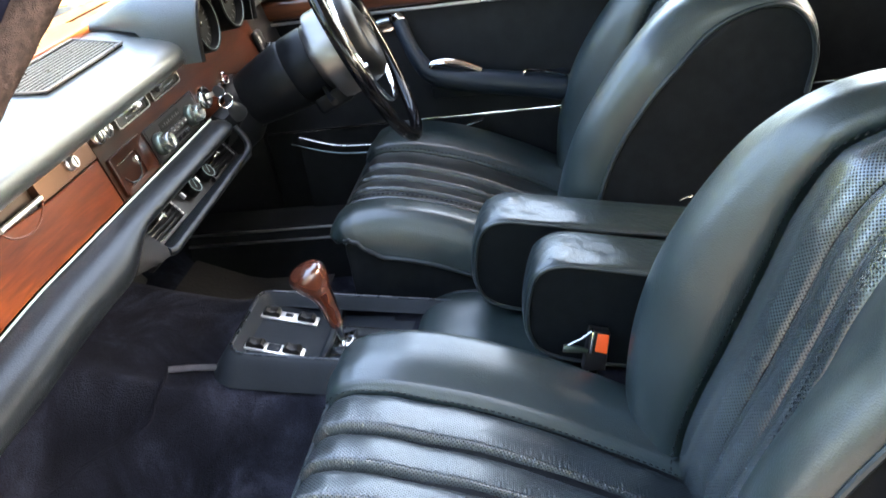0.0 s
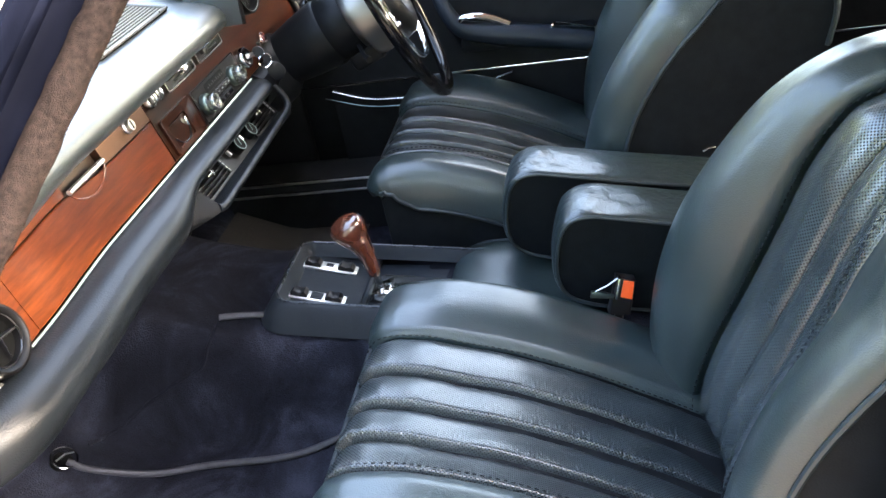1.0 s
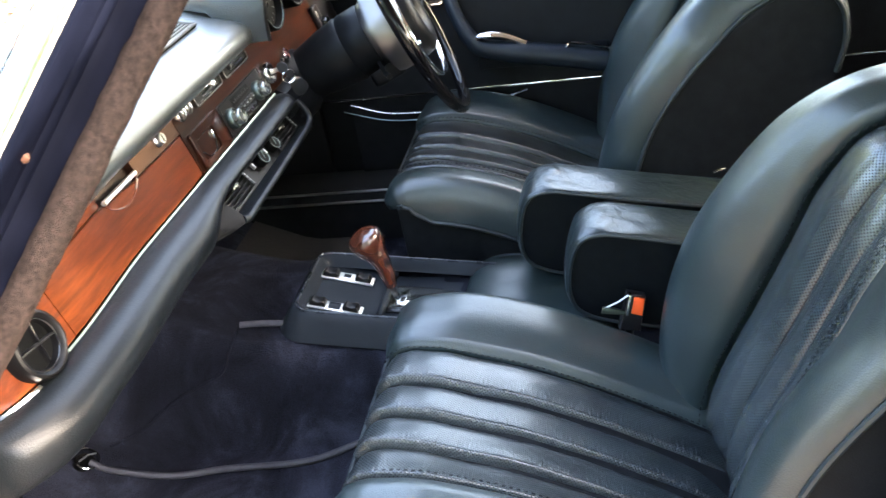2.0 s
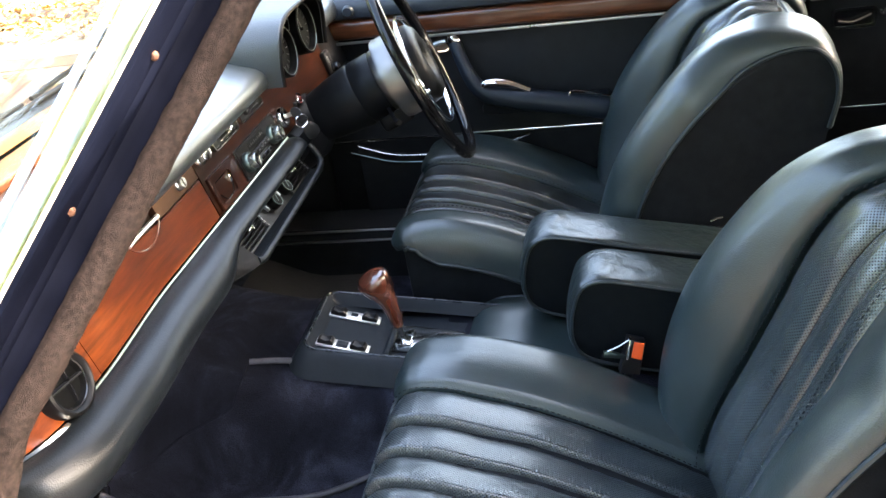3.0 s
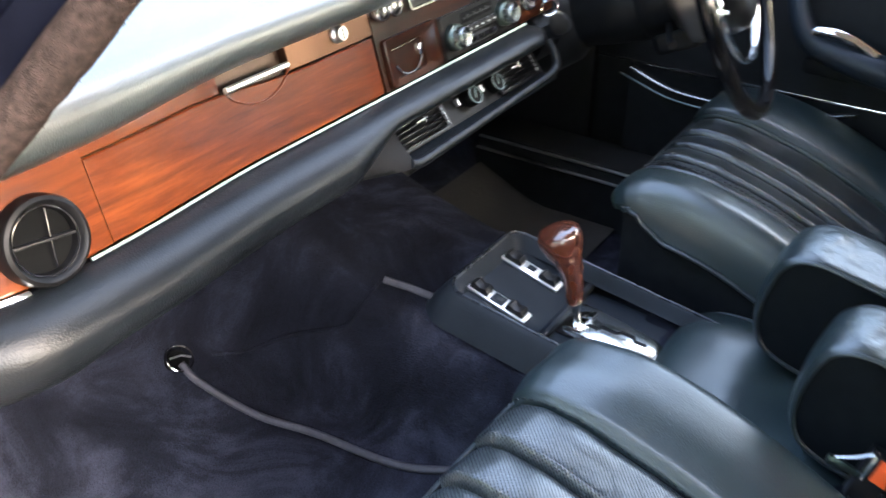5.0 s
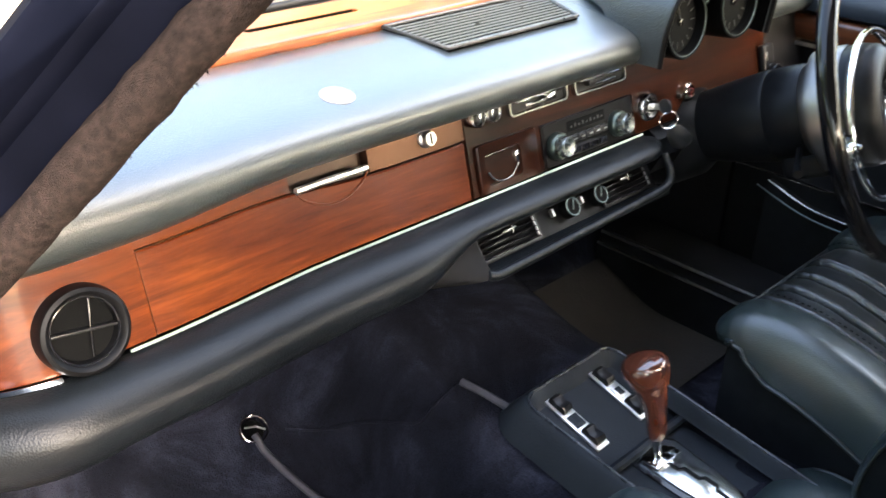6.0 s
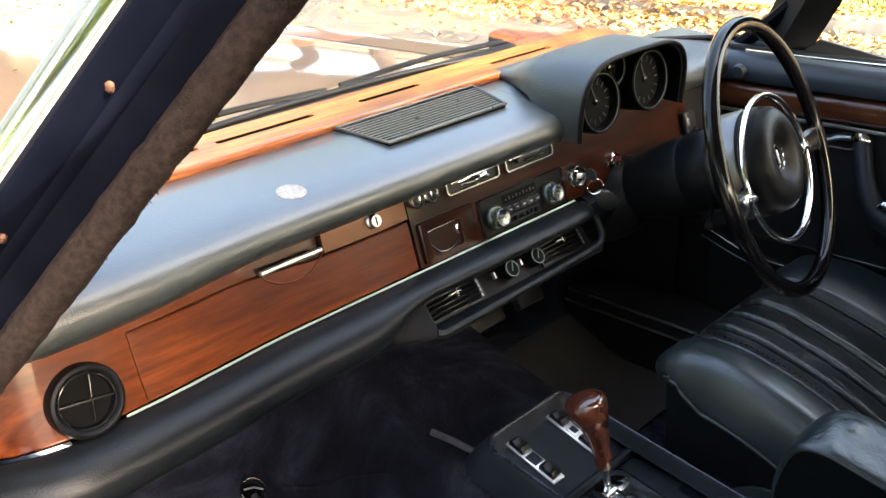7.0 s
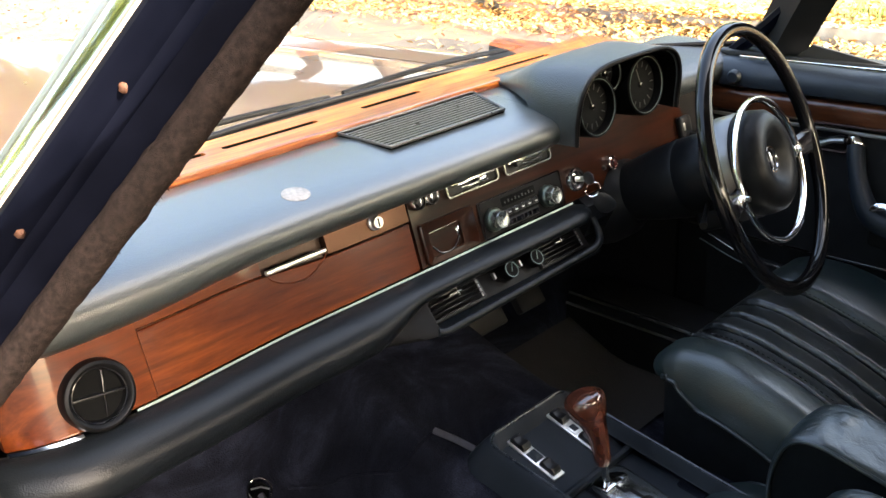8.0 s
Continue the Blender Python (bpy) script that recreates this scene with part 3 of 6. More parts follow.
        part("rain_gutter", tube([flip(on_pillar(-0.372, 0.484, z)) for z in heights], 0.0045, 8), M_SATIN, pillar)
        if not far:
            for z in (1.375, 1.256, 1.145, 1.035, 0.93):
                p = on_pillar(-0.3135, 0.5115, z)
                bm = bmesh.new()
                bmesh.ops.create_icosphere(bm, subdivisions=2, radius=0.0046, matrix=Matrix.Translation(p) @ Matrix.Diagonal((1.1, 0.8, 1.1, 1)))
                for v in bm.verts:
                    v.co += Vector((noise.noise(v.co * 400), noise.noise(v.co * 400 + Vector((5, 0, 0))), 0)) * 0.0022
                part("trim_clip", bm, M_CLIP, pillar, "rusty orange trim clip")
    # trim over the far pillar, seen from inside
    rows = [[mirror_y(on_pillar(x, y, z)) for x, y in ((-0.245, 0.585), (-0.262, 0.560), (-0.300, 0.556), (-0.372, 0.52), (-0.375, 0.54), (-0.30, 0.60))] for z in [0.99 + 0.03 * k for k in range(14)]]
    part("pillar_trim", sheet(rows, close_u=True), M_DOOR, body, "soft black pillar trim")

    # roof, sills, door pillars and rear closing panels
    rows = []
    for x in [-0.20 + 0.1 * k for k in range(19)]:
        half = 0.52 + 0.23 * smooth(-0.2, 0.1, x)
        rows.append([(x + 0.10 * (k / 10 - 1) ** 2 * (1 - smooth(-0.2, 0.4, x)), CENTRE + half * (k / 10 - 1), 1.455 - (0.06 - 0.02 * smooth(-0.2, 0.1, x)) * abs(k / 10 - 1) ** 3) for k in range(21)])
    bm = sheet(rows)
    bmesh.ops.solidify(bm, geom=bm.faces[:], thickness=0.02)
    part("roof", bm, M_PAINT, body)
    for sign in (-1, 1):
        y = CENTRE + sign * 0.735
        part("sill", rbox(-0.55, 1.6, y - 0.09, y + 0.09, 0.22, 0.40, 0.02), M_PAINT, body)
        pts = [(0.47, CENTRE + sign * 0.70, 0.38), (0.46, CENTRE + sign * 0.715, 0.75), (0.47, CENTRE + sign * 0.70, 0.98), (0.50, CENTRE + sign * 0.60, 1.40)]
        rows = []
        for p in curve_pts(pts, 14):
            rows.append([(p[0] + dx, p[1] + dy, p[2]) for dx, dy in ((-0.075, -0.03), (-0.08, 0.0), (-0.075, 0.03), (0.075, 0.03), (0.08, 0), (0.075, -0.03))])
        part("door_pillar", sheet(rows, close_u=True), M_CHANNEL, body)
        part("rear_side", rbox(0.52, 1.62, y - 0.05, y + 0.05, 0.38, 0.97, 0.02), M_DOOR, body)
        g = part("rear_window", rbox(0.56, 1.55, y - 0.05 * sign - 0.003, y - 0.05 * sign + 0.003, 0.96, 1.40, 0.0, m=Matrix.Identity(4)), M_GLASS, body)
        g.visible_shadow = False
        part("rear_pillar", rbox(1.12, 1.62, y - 0.05, y + 0.02, 0.96, 1.40, 0.02), M_DOOR, body)
    part("rear_bulkhead", rbox(1.55, 1.62, 0.42, 1.98, 0.3, 1.30, 0.02), M_DOOR, body)
    part("inner_bulkhead", rbox(-1.14, -1.06, 0.40, 2.0, 0.2, 0.895, 0.01), M_BLACK, body)
    for sign in (-1, 1):
        y = CENTRE + sign * (0.79 if sign < 0 else 0.697)
        part("kick_panel", rbox(-1.10, -0.565, y - 0.03, y + 0.03, 0.3, 0.86 if sign < 0 else 0.99, 0.015), M_CARPET if sign < 0 else M_BLACK, body)
    # latch block and worn seal on the near door pillar
    part("door_latch", rbox(0.375, 0.405, 0.435, 0.475, 0.855, 0.915, 0.007, 3), M_LATCH, body, "pale painted latch block")
    pts = curve_pts([(0.415, 0.485, 1.05), (0.400, 0.47, 0.92), (0.392, 0.455, 0.82), (0.36, 0.45, 0.70), (0.30, 0.44, 0.58), (0.24, 0.43, 0.45)], 24)
    part("pillar_seal", tube([p + Vector((0.012, -0.006, 0)) for p in pts], 0.017, 8), M_SEALSTRIP, body, "worn brown rubber door seal")
    part("pillar_edge", tube([p + Vector((-0.007, 0.012, 0)) for p in pts], 0.006, 8), M_CHANNEL, body)
    part("pillar_trim", slab([(0.34, 0.40), (0.41, 0.40), (0.44, 1.1), (0.405, 1.1), (0.385, 0.80)], 0.49, 0.53, "y", 0.006), M_SIDE, body)


def build_seal():
    """The fuzzy door seal that follows the pillar and drops down the hinge side."""
    pts = [on_pillar(-0.270, 0.573, z) for z in (1.42, 1.36, 1.30, 1.24, 1.18, 1.12, 1.06, 1.0, 0.955)]
    pts += [Vector((-0.437, 0.438, 0.905)), Vector((-0.452, 0.422, 0.85)), Vector((-0.455, 0.418, 0.76)), Vector((-0.455, 0.417, 0.62)), Vector((-0.44, 0.415, 0.48))]
    line = curve_pts(pts, 90)
    bm = tube(line, [0.0155 + 0.0012 * noise.noise(p * 60) for p in line], 14)
    for v in bm.verts:
        v.co += Vector((noise.noise(v.co * 260), noise.noise(v.co * 260 + Vector((9, 0, 0))), noise.noise(v.co * 260 + Vector((0, 9, 0))))) * 0.0012
    ob = part("door_seal", bm, M_FUZZ, None, "fuzzy brown velvet door seal along the windscreen pillar", 80)
    tagged(ob, "", "door seal")
    # short pile
    rng = random.Random(3)
    bm = bmesh.new()
    for k in range(5200):
        p = rng.choice(line)
        d = Vector((rng.gauss(0, 1), rng.gauss(0, 1), rng.gauss(0, 1))).normalized()
        a = p + d * 0.0150
        t = d.orthogonal().normalized() * 0.0005
        bm.faces.new([bm.verts.new(q) for q in (a - t, a + t, a + d * rng.uniform(0.0008, 0.0022) + Vector((0, 0, -0.001)))])
    tagged(part("pile", bm, M_FUZZ, ob), kind="stuff")


# ---- cabin shell ----
def floor_height(x, y):
    z = 0.365 + 0.40 * max(0, -0.60 - x) + 0.9 * max(0, -0.84 - x)
    d = abs(y - CENTRE)
    top = 0.547 + 0.30 * max(0, -0.50 - x) - 0.030 * smooth(-0.46, -0.30, x)
    return max(z, z + (top - z) * (1 - smooth(0.128, 0.222, d)))


def build_cabin():
    rows = []
    for i in range(64):
        x = -1.08 + i * 0.043
        row = []
        for j in range(76):
            y = 0.40 + j * 1.6 / 75
            n = noise.noise(Vector((x * 14, y * 14, 0))) * 0.004 + noise.noise(Vector((x * 45, y * 45, 3))) * 0.0015
            row.append((x, y, floor_height(x, y) + n))
        rows.append(row)
    setting("floor", sheet(rows), M_CARPET, "navy blue cut-pile carpet over floor and tunnel", "carpet", 80)
    rows = [[(x, CENTRE + 0.54 * (k / 10 - 1), 1.405 - 0.05 * abs(k / 10 - 1) ** 3) for k in range(21)] for x in [-0.12 + 0.12 * k for k in range(15)]]
    setting("ceiling", sheet(rows), M_CLOTH, "light grey cloth headlining", "headlining")


def build_carpet_details():
    trim = part("carpet_trim_strip", tube([(-0.508, 1.088, 0.566), (-0.47, 1.098, 0.561), (-0.432, 1.107, 0.553)], 0.0055, 8, flat=0.7), M_CARPET_EDGE, None, "grey binding strip at the tunnel carpet's top edge")
    tagged(trim, "", "trim strip")
    line = [(x, y, floor_height(x, y) + 0.004) for x, y in ((-0.517, 1.09), (-0.514, 1.067), (-0.525, 1.050), (-0.540, 1.037), (-0.588, 1.027), (-0.645, 1.013), (-0.703, 0.988), (-0.735, 0.945))]
    seam = part("carpet_seam", tube(curve_pts(line, 26), 0.0032, 6), M_CARPET, None, "raised seam where the toe-board carpet meets the tunnel")
    tagged(seam, "", "carpet seam")
    pts = curve_pts([(-0.745, 0.897, 0.432), (-0.71, 0.898, 0.412), (-0.62, 0.917, 0.381), (-0.53, 0.942, 0.373), (-0.40, 0.957, 0.373), (-0.32, 0.990, 0.378), (-0.20, 1.03, 0.41)], 40)
    cable = part("cable", tube(pts, 0.0058, 10), M_CARPET_EDGE, None, "grey cable lying across the passenger footwell carpet")
    tagged(cable, "", "cable")
    socket = thing("floor_socket", "black socket with a chrome ring on the passenger toe board", "socket", (-0.757, 0.90, 0.428))
    tilt = Matrix.Translation((0, 0, 0)) @ Euler((0, radians(35), 0)).to_matrix().to_4x4()
    part("housing", lathe([(0, -0.02), (0.018, -0.02), (0.020, 0.000), (0.016, 0.005), (0.010, 0.003), (0, 0.002)], 24, tilt), M_FACE, socket)
    part("ring", tube([(tilt @ Vector((0.021 * math.cos(a), 0.021 * math.sin(a), 0.012))) for a in [2 * math.pi * k / 24 for k in range(24)]], 0.0013, 6, closed=True), M_CHROME, socket, "chrome ring")
    part("prong", tube([(0.0, -0.012, 0.014), (0.012, 0.0, 0.018), (0.018, 0.012, 0.010)], 0.0016, 6), M_SATIN, socket)
    mat = part("floor_mat", sheet([[(x, y, floor_height(x, y) + 0.010) for y in [1.42 + 0.03 * j for j in range(11)]] for x in [-0.74 + 0.04 * i for i in range(9)]]), M_MAT, None, "worn brown floor mat in the driver's footwell")
    tagged(mat, "", "floor mat")


# ---- doors on the driver's side ----
def build_driver_door():
    door = thing("door_1", "closed driver's door with black vinyl panel and wooden cap", "door", (0, 1.86, 0.38), kind="structure")
    door.matrix_world = Matrix.Identity(4)
    part("panel", rbox(-0.56, 0.535, 1.862, 1.93, 0.38, 0.915, 0.006), M_DOOR, door, "black grained vinyl panel")
    part("lower_strip", rbox(-0.56, 0.535, 1.858, 1.863, 0.6625, 0.6675, 0.0012), M_CHROME, door, "thin chrome strip")
    part("wood_cap", slab(rounded(1.838, 1.90, 0.917, 0.960, 0.012), -0.56, 0.535, "x"), M_WOOD_DOOR, door, "dark walnut door cap")
    part("cap_strip", rbox(-0.56, 0.535, 1.836, 1.842, 0.909, 0.9145, 0.001), M_SATIN, door, "thin metal strip under the wood")
    part("top_pad", slab([(1.85, 0.962), (1.838, 0.968), (1.836, 0.985), (1.846, 1.002), (1.868, 1.012), (1.925, 1.012), (1.925, 0.962)], -0.50, 0.535, "x"), M_DOORPAD, door, "padded navy door top")
    bm = lathe([(0, 0.010), (0.010, 0.010), (0.013, 0.006), (0.014, 0)], 16, pose(-0.437, 1.835, 0.985, 90, 0, 0))
    part("screw_cap", bm, M_DOORPAD, door)
    part("sill_strip", rbox(-0.45, 0.535, 1.872, 1.882, 1.010, 1.018, 0.002), M_CHROME, door, "bright strip at the window sill")
    part("window_seal", rbox(-0.50, 0.535, 1.884, 1.93, 1.008, 1.022, 0.003), M_RUBBER, door)
    g = part("pane", slab([(-0.47, 1.0), (0.53, 1.0), (0.46, 1.36), (-0.13, 1.36)], 1.90, 1.904, "y", m=Matrix.Identity(4)), M_GLASS, door, "clear side window")
    g.visible_shadow = False
    part("window_frame", tube(curve_pts([(-0.50, 1.915, 1.0), (-0.34, 1.86, 1.13), (-0.16, 1.76, 1.33), (-0.05, 1.72, 1.385), (0.15, 1.715, 1.40), (0.50, 1.715, 1.40)], 24), 0.014, 8), M_CHANNEL, door)
    part("quarter_trim", slab([(-0.36, 1.012), (-0.13, 1.012), (-0.32, 1.045)], 1.888, 1.897, "y", 0.002), M_RUBBER, door)
    # lock pin at the sill
    part("lock_pin", lathe([(0.0, 0.045), (0.006, 0.044), (0.009, 0.036), (0.006, 0.026), (0.004, 0.0)], 14, pose(-0.165, 1.86, 1.01)), M_GLOSS, door)
    # armrest that rises into the pull handle
    pts = curve_pts([(-0.208, 1.850, 0.888), (-0.198, 1.836, 0.858), (-0.178, 1.818, 0.815), (-0.150, 1.808, 0.780), (-0.10, 1.806, 0.765), (-0.02, 1.806, 0.750), (0.06, 1.807, 0.735), (0.115, 1.810, 0.722), (0.14, 1.818, 0.716)], 30)
    rad = [0.015] * 6 + [0.016 + 0.0008 * k for k in range(10)] + [0.025] * 11 + [0.022, 0.016, 0.008]
    arm = part("armrest", tube(pts, rad, 14), M_DOORPAD, door, "navy padded armrest and pull handle")
    part("end_cap", lathe([(0.0, 0.012), (0.011, 0.010), (0.0165, 0.002), (0.0165, -0.014)], 18, pose(-0.211, 1.852, 0.897, 10, -20, 0)), M_CHROME, arm, "chrome end cap")
    part("arm_mount", rbox(-0.16, 0.13, 1.815, 1.865, 0.715, 0.745, 0.01, m=pose(0, 0, 0) @ Matrix.Translation((0, 0, 0.005))), M_DOOR, arm)
    part("release_lever", tube(curve_pts([(-0.158, 1.800, 0.792), (-0.135, 1.798, 0.806), (-0.09, 1.798, 0.800), (-0.045, 1.800, 0.779)], 16), [0.006 + 0.001 * math.sin(k / 15 * math.pi) for k in range(16)], 8, flat=0.6), M_CHROME, arm, "chrome release lever")
    part("rear_lever", tube(curve_pts([(0.04, 1.800, 0.752), (0.045, 1.799, 0.768), (0.07, 1.799, 0.766), (0.12, 1.802, 0.752), (0.14, 1.806, 0.745)], 16), 0.0045, 8, flat=0.7), M_CHROME, arm, "chrome trim handle")
    # recessed inner handle
    o, i = rounded(-0.300, -0.222, 0.868, 0.912, 0.012), rounded(-0.2965, -0.2255, 0.8715, 0.9085, 0.010)
    handle = part("handle_bezel", frame_ring(o, i, 1.854, 1.864, "y"), M_CHROME, door, "chrome framed recess")
    part("handle_dish", slab(i, 1.8585, 1.862, "y"), M_GLOSS, handle)
    part("lever", tube(curve_pts([(-0.292, 1.852, 0.884), (-0.27, 1.850, 0.882), (-0.25, 1.850, 0.890), (-0.230, 1.852, 0.892)], 12), 0.005, 8), M_SATIN, handle)
    # map pocket edges
    pocket = part("map_pocket", sheet([[(x, 1.862 - d, z) for x, z in ((-0.48, 0.655), (-0.40, 0.628), (-0.32, 0.622), (-0.22, 0.622), (-0.145, 0.632), (-0.06, 0.655))] for d in (0.0, 0.016)]
                  + [[(x, 1.846, 0.45) for x in (-0.48, -0.40, -0.32, -0.22, -0.145, -0.06)]]), M_DOOR, door, "black map pocket")
    part("pocket_edge", tube(curve_pts([(-0.48, 1.846, 0.656), (-0.40, 1.845, 0.630), (-0.32, 1.845, 0.6235), (-0.22, 1.845, 0.6235), (-0.145, 1.845, 0.633), (-0.06, 1.846, 0.656)], 30), 0.0020, 6), M_RAIL, pocket, "bright pocket edge")
    part("pocket_edge", tube(curve_pts([(-0.50, 1.847, 0.640), (-0.40, 1.844, 0.612), (-0.30, 1.844, 0.606), (-0.22, 1.845, 0.607)], 20), 0.0016, 6), M_RINGDARK, pocket)


def build_rear_door():
    door = thing("door_2", "closed rear door with black vinyl panel and wooden cap", "door", (1.0, 1.86, 0.38), kind="structure")
    door.matrix_world = Matrix.Identity(4)
    part("panel", rbox(0.545, 1.50, 1.864, 1.93, 0.38, 0.915, 0.006), M_DOOR, door, "black grained vinyl panel")
    part("lower_strip", rbox(0.545, 1.50, 1.860, 1.865, 0.659, 0.664, 0.0012), M_CHROME, door, "thin chrome strip")
    part("wood_cap", slab(rounded(1.840, 1.90, 0.917, 0.960, 0.012), 0.545, 1.5, "x"), M_WOOD_DOOR, door)
    part("cap_strip", rbox(0.545, 1.50, 1.838, 1.844, 0.909, 0.9145, 0.001), M_SATIN, door)
    part("top_pad", rbox(0.545, 1.50, 1.845, 1.925, 0.962, 1.012, 0.012), M_DOORPAD, door)
    o, i = rounded(0.592, 0.680, 0.838, 0.882, 0.010), rounded(0.597, 0.675, 0.843, 0.877, 0.008)
    handle = part("handle_bezel", frame_ring(o, i, 1.856, 1.866, "y"), M_CHROME, door, "chrome framed recess")
    part("handle_dish", slab(i, 1.8605, 1.864, "y"), M_GLOSS, handle)
    part("lever", tube(curve_pts([(0.605, 1.856, 0.856), (0.63, 1.853, 0.853), (0.65, 1.853, 0.859), (0.668, 1.855, 0.866)], 10), 0.004, 8), M_CHROME, handle)
    part("crank_knob", lathe([(0, 0.03), (0.010, 0.028), (0.013, 0.016), (0.009, 0)], 16, pose(0.695, 1.862, 0.872, 90, 0, 0)), M_CHROME, door)


def build_door_sill():
    ob = part("sill_cover", slab([(1.71, 0.36), (1.725, 0.47), (1.74, 0.488), (1.80, 0.492), (1.86, 0.48), (1.86, 0.36)], -0.75, 0.6, "x"), M_DOOR, None, "black sill cover along the driver's door")
    tagged(ob, "", "door sill")
    for y, z in ((1.733, 0.4845), (1.722, 0.463)):
        part("sill_bead", tube([(-0.75, y, z), (0.55, y, z)], 0.003, 6), M_SATIN, ob)


# ---- dashboard ----
def bow(y):
    """How far the dashboard comes forward to the passenger at its outer end."""
    return 0.012 * smooth(0.85, 0.63, y) - 4.0 * max(0.0, 0.57 - y) ** 2


def fascia_x(z):
    return -0.466 - (z - 0.868) / 0.097 * 0.026


OUT = Vector((0.966, 0, 0.259))  # way out of the wooden fascia


def on_fascia(y, z, off=0.0):
    return Vector((fascia_x(z) + bow(y), y, z)) + OUT * off


def face_pose(y, z, off=0.0):
    """A pose on the fascia: z out of it, x along the car's width, y up."""
    up = Vector((-0.259, 0, 0.966))
    side = Vector(((bow(y + 0.02) - bow(y - 0.02)) / 0.04, 1, 0)).normalized()
    out = side.cross(up).normalized()
    m = Matrix((side, out.cross(side), out)).transposed().to_4x4()
    m.translation = on_fascia(y, z) + out * off
    return m


def fascia_piece(y0, y1, z0, z1, off=0.0, depth=0.014, r=0.0015, n=None):
    """A veneer panel that follows the fascia."""
    n = n or max(2, int((y1 - y0) / 0.02) + 1)
    rows, low, high = [], z0, z1
    for k in range(n):
        y = y0 + (y1 - y0) * k / (n - 1)
        z0 = low(y) if callable(low) else low
        z1 = high(y) if callable(high) else high
        e = r if k in (0, n - 1) else 0
        rows.append([on_fascia(y, z0 + r, off - depth), on_fascia(y, z0, off - r - e), on_fascia(y, z0 + r, off - e), on_fascia(y, z1 - r, off - e), on_fascia(y, z1, off - r - e), on_fascia(y, z1 - r, off - depth)])
    bm = sheet(rows, close_u=True)
    bm.verts.ensure_lookup_table()
    bm.faces.new(bm.verts[:6])
    bm.faces.new(bm.verts[-6:])
    return bm


def swept(section, y0, y1, n, shift=1.0, ends=True):
    rows = []
    for k in range(n):
        y = y0 + (y1 - y0) * k / (n - 1)
        rows.append([(x + bow(y) * shift, y, z) for x, z in section])
    bm = sheet(rows, close_u=True)
    if ends:
        bm.verts.ensure_lookup_table()
        c = len(section)
        bm.faces.new(bm.verts[:c])
        bm.faces.new(bm.verts[-c:])
    return bm


def build_dashboard():
    dash = thing("dashboard", "navy leather dashboard with walnut fascia and padded roll", "dashboard", (0, 0, 0))
    pad = [(-0.500, 0.960), (-0.488, 0.958), (-0.478, 0.9595), (-0.470, 0.9645), (-0.4655, 0.972), (-0.4645, 0.980), (-0.465, 0.991), (-0.4695, 1.0015), (-0.479, 1.0100), (-0.496, 1.0165), (-0.52, 1.0205), (-0.54, 1.0230), (-0.60, 1.0295), (-0.642, 1.030), (-0.648, 1.024), (-0.648, 0.98), (-0.60, 0.955)]
    for y0, y1, n in ((0.488, 1.366, 60), (1.640, 1.93, 12)):
        bm = swept(pad, y0, y1, n)
        for v in bm.verts:
            v.co.z += 0.009 * smooth(0.60, 0.85, v.co.y) * max(0.0, min(1.0, (1.012 - v.co.z) / 0.045)) * (v.co.x > -0.56)
        # the far pad gets the leather whose colour holds the shade
        part("top_pad", bm, M_DASH if y0 < 1.0 else M_DASH_SHADED, dash, "navy leather top pad", 60)
    part("top_pad", swept([(-0.535, 0.98), (-0.535, 1.0222), (-0.54, 1.023), (-0.60, 1.0295), (-0.642, 1.030), (-0.648, 1.024), (-0.648, 0.98)], 1.3665, 1.6395, 12), M_DASH, dash, "navy leather pad under the instrument hood", 60)

    # orange wooden rail at the windscreen, with demister slots
    slots = [(0.72, 0.885), (0.912, 1.078), (1.165, 1.29), (1.46, 1.62)]
    bm = bmesh.new()
    edges = [0.60] + [v for s in slots for v in s] + [1.80]
    for box in [(-0.6985, -0.650, 0.60, 1.80), (-0.758, -0.7125, 0.60, 1.80)] + [(-0.7125, -0.6985, a, b) for a, b in zip(edges[::2], edges[1::2])]:
        lo, hi = [[bm.verts.new((x, y, z)) for x, y in ((box[0], box[2]), (box[1], box[2]), (box[1], box[3]), (box[0], box[3]))] for z in (1.026, 1.041)]
        bm.faces.new(hi)
        bm.faces.new(lo[::-1])
        for k in range(4):
            bm.faces.new((lo[k], lo[(k + 1) % 4], hi[(k + 1) % 4], hi[k]))
    rail = part("screen_rail", bm, M_WOOD_TOP, dash, "glossy orange wooden rail with demister slots")
    part("nosing", rbox(-0.653, -0.645, 0.60, 1.80, 1.026, 1.0412, 0.0035), M_WOOD_TOP, rail)
    for a, b in slots:
        for y, d in ((a, 1), (b, -1)):
            part("slot_end", slab([(-0.7125, y - 0.002 * d), (-0.6985, y - 0.002 * d)] + [(-0.7055 + 0.007 * math.cos(t), y + 0.007 * d - 0.007 * d * math.sin(t)) for t in [math.pi * k / 8 for k in range(9)]], 1.0275, 1.0408, "z"), M_WOOD_TOP, rail)
    # black infill in place of the shade inside the slots
    part("slot_shade", rbox(-0.712, -0.699, 0.62, 1.78, 1.0265, 1.0365, 0.0), M_FACE, rail)
    # black strips over the far slot walls, also for shade
    for a, b in slots:
        part("slot_shade", rbox(-0.7124, -0.7114, a + 0.002, b - 0.002, 1.0365, 1.0403, 0.0), M_FACE, rail)
    part("slot_floor", rbox(-0.716, -0.690, 0.62, 1.78, 1.016, 1.022, 0.0), M_BLACK, rail)
    part("cowl", rbox(-0.86, -0.755, 0.62, 1.78, 1.005, 1.022, 0.004), M_BLACK, dash)

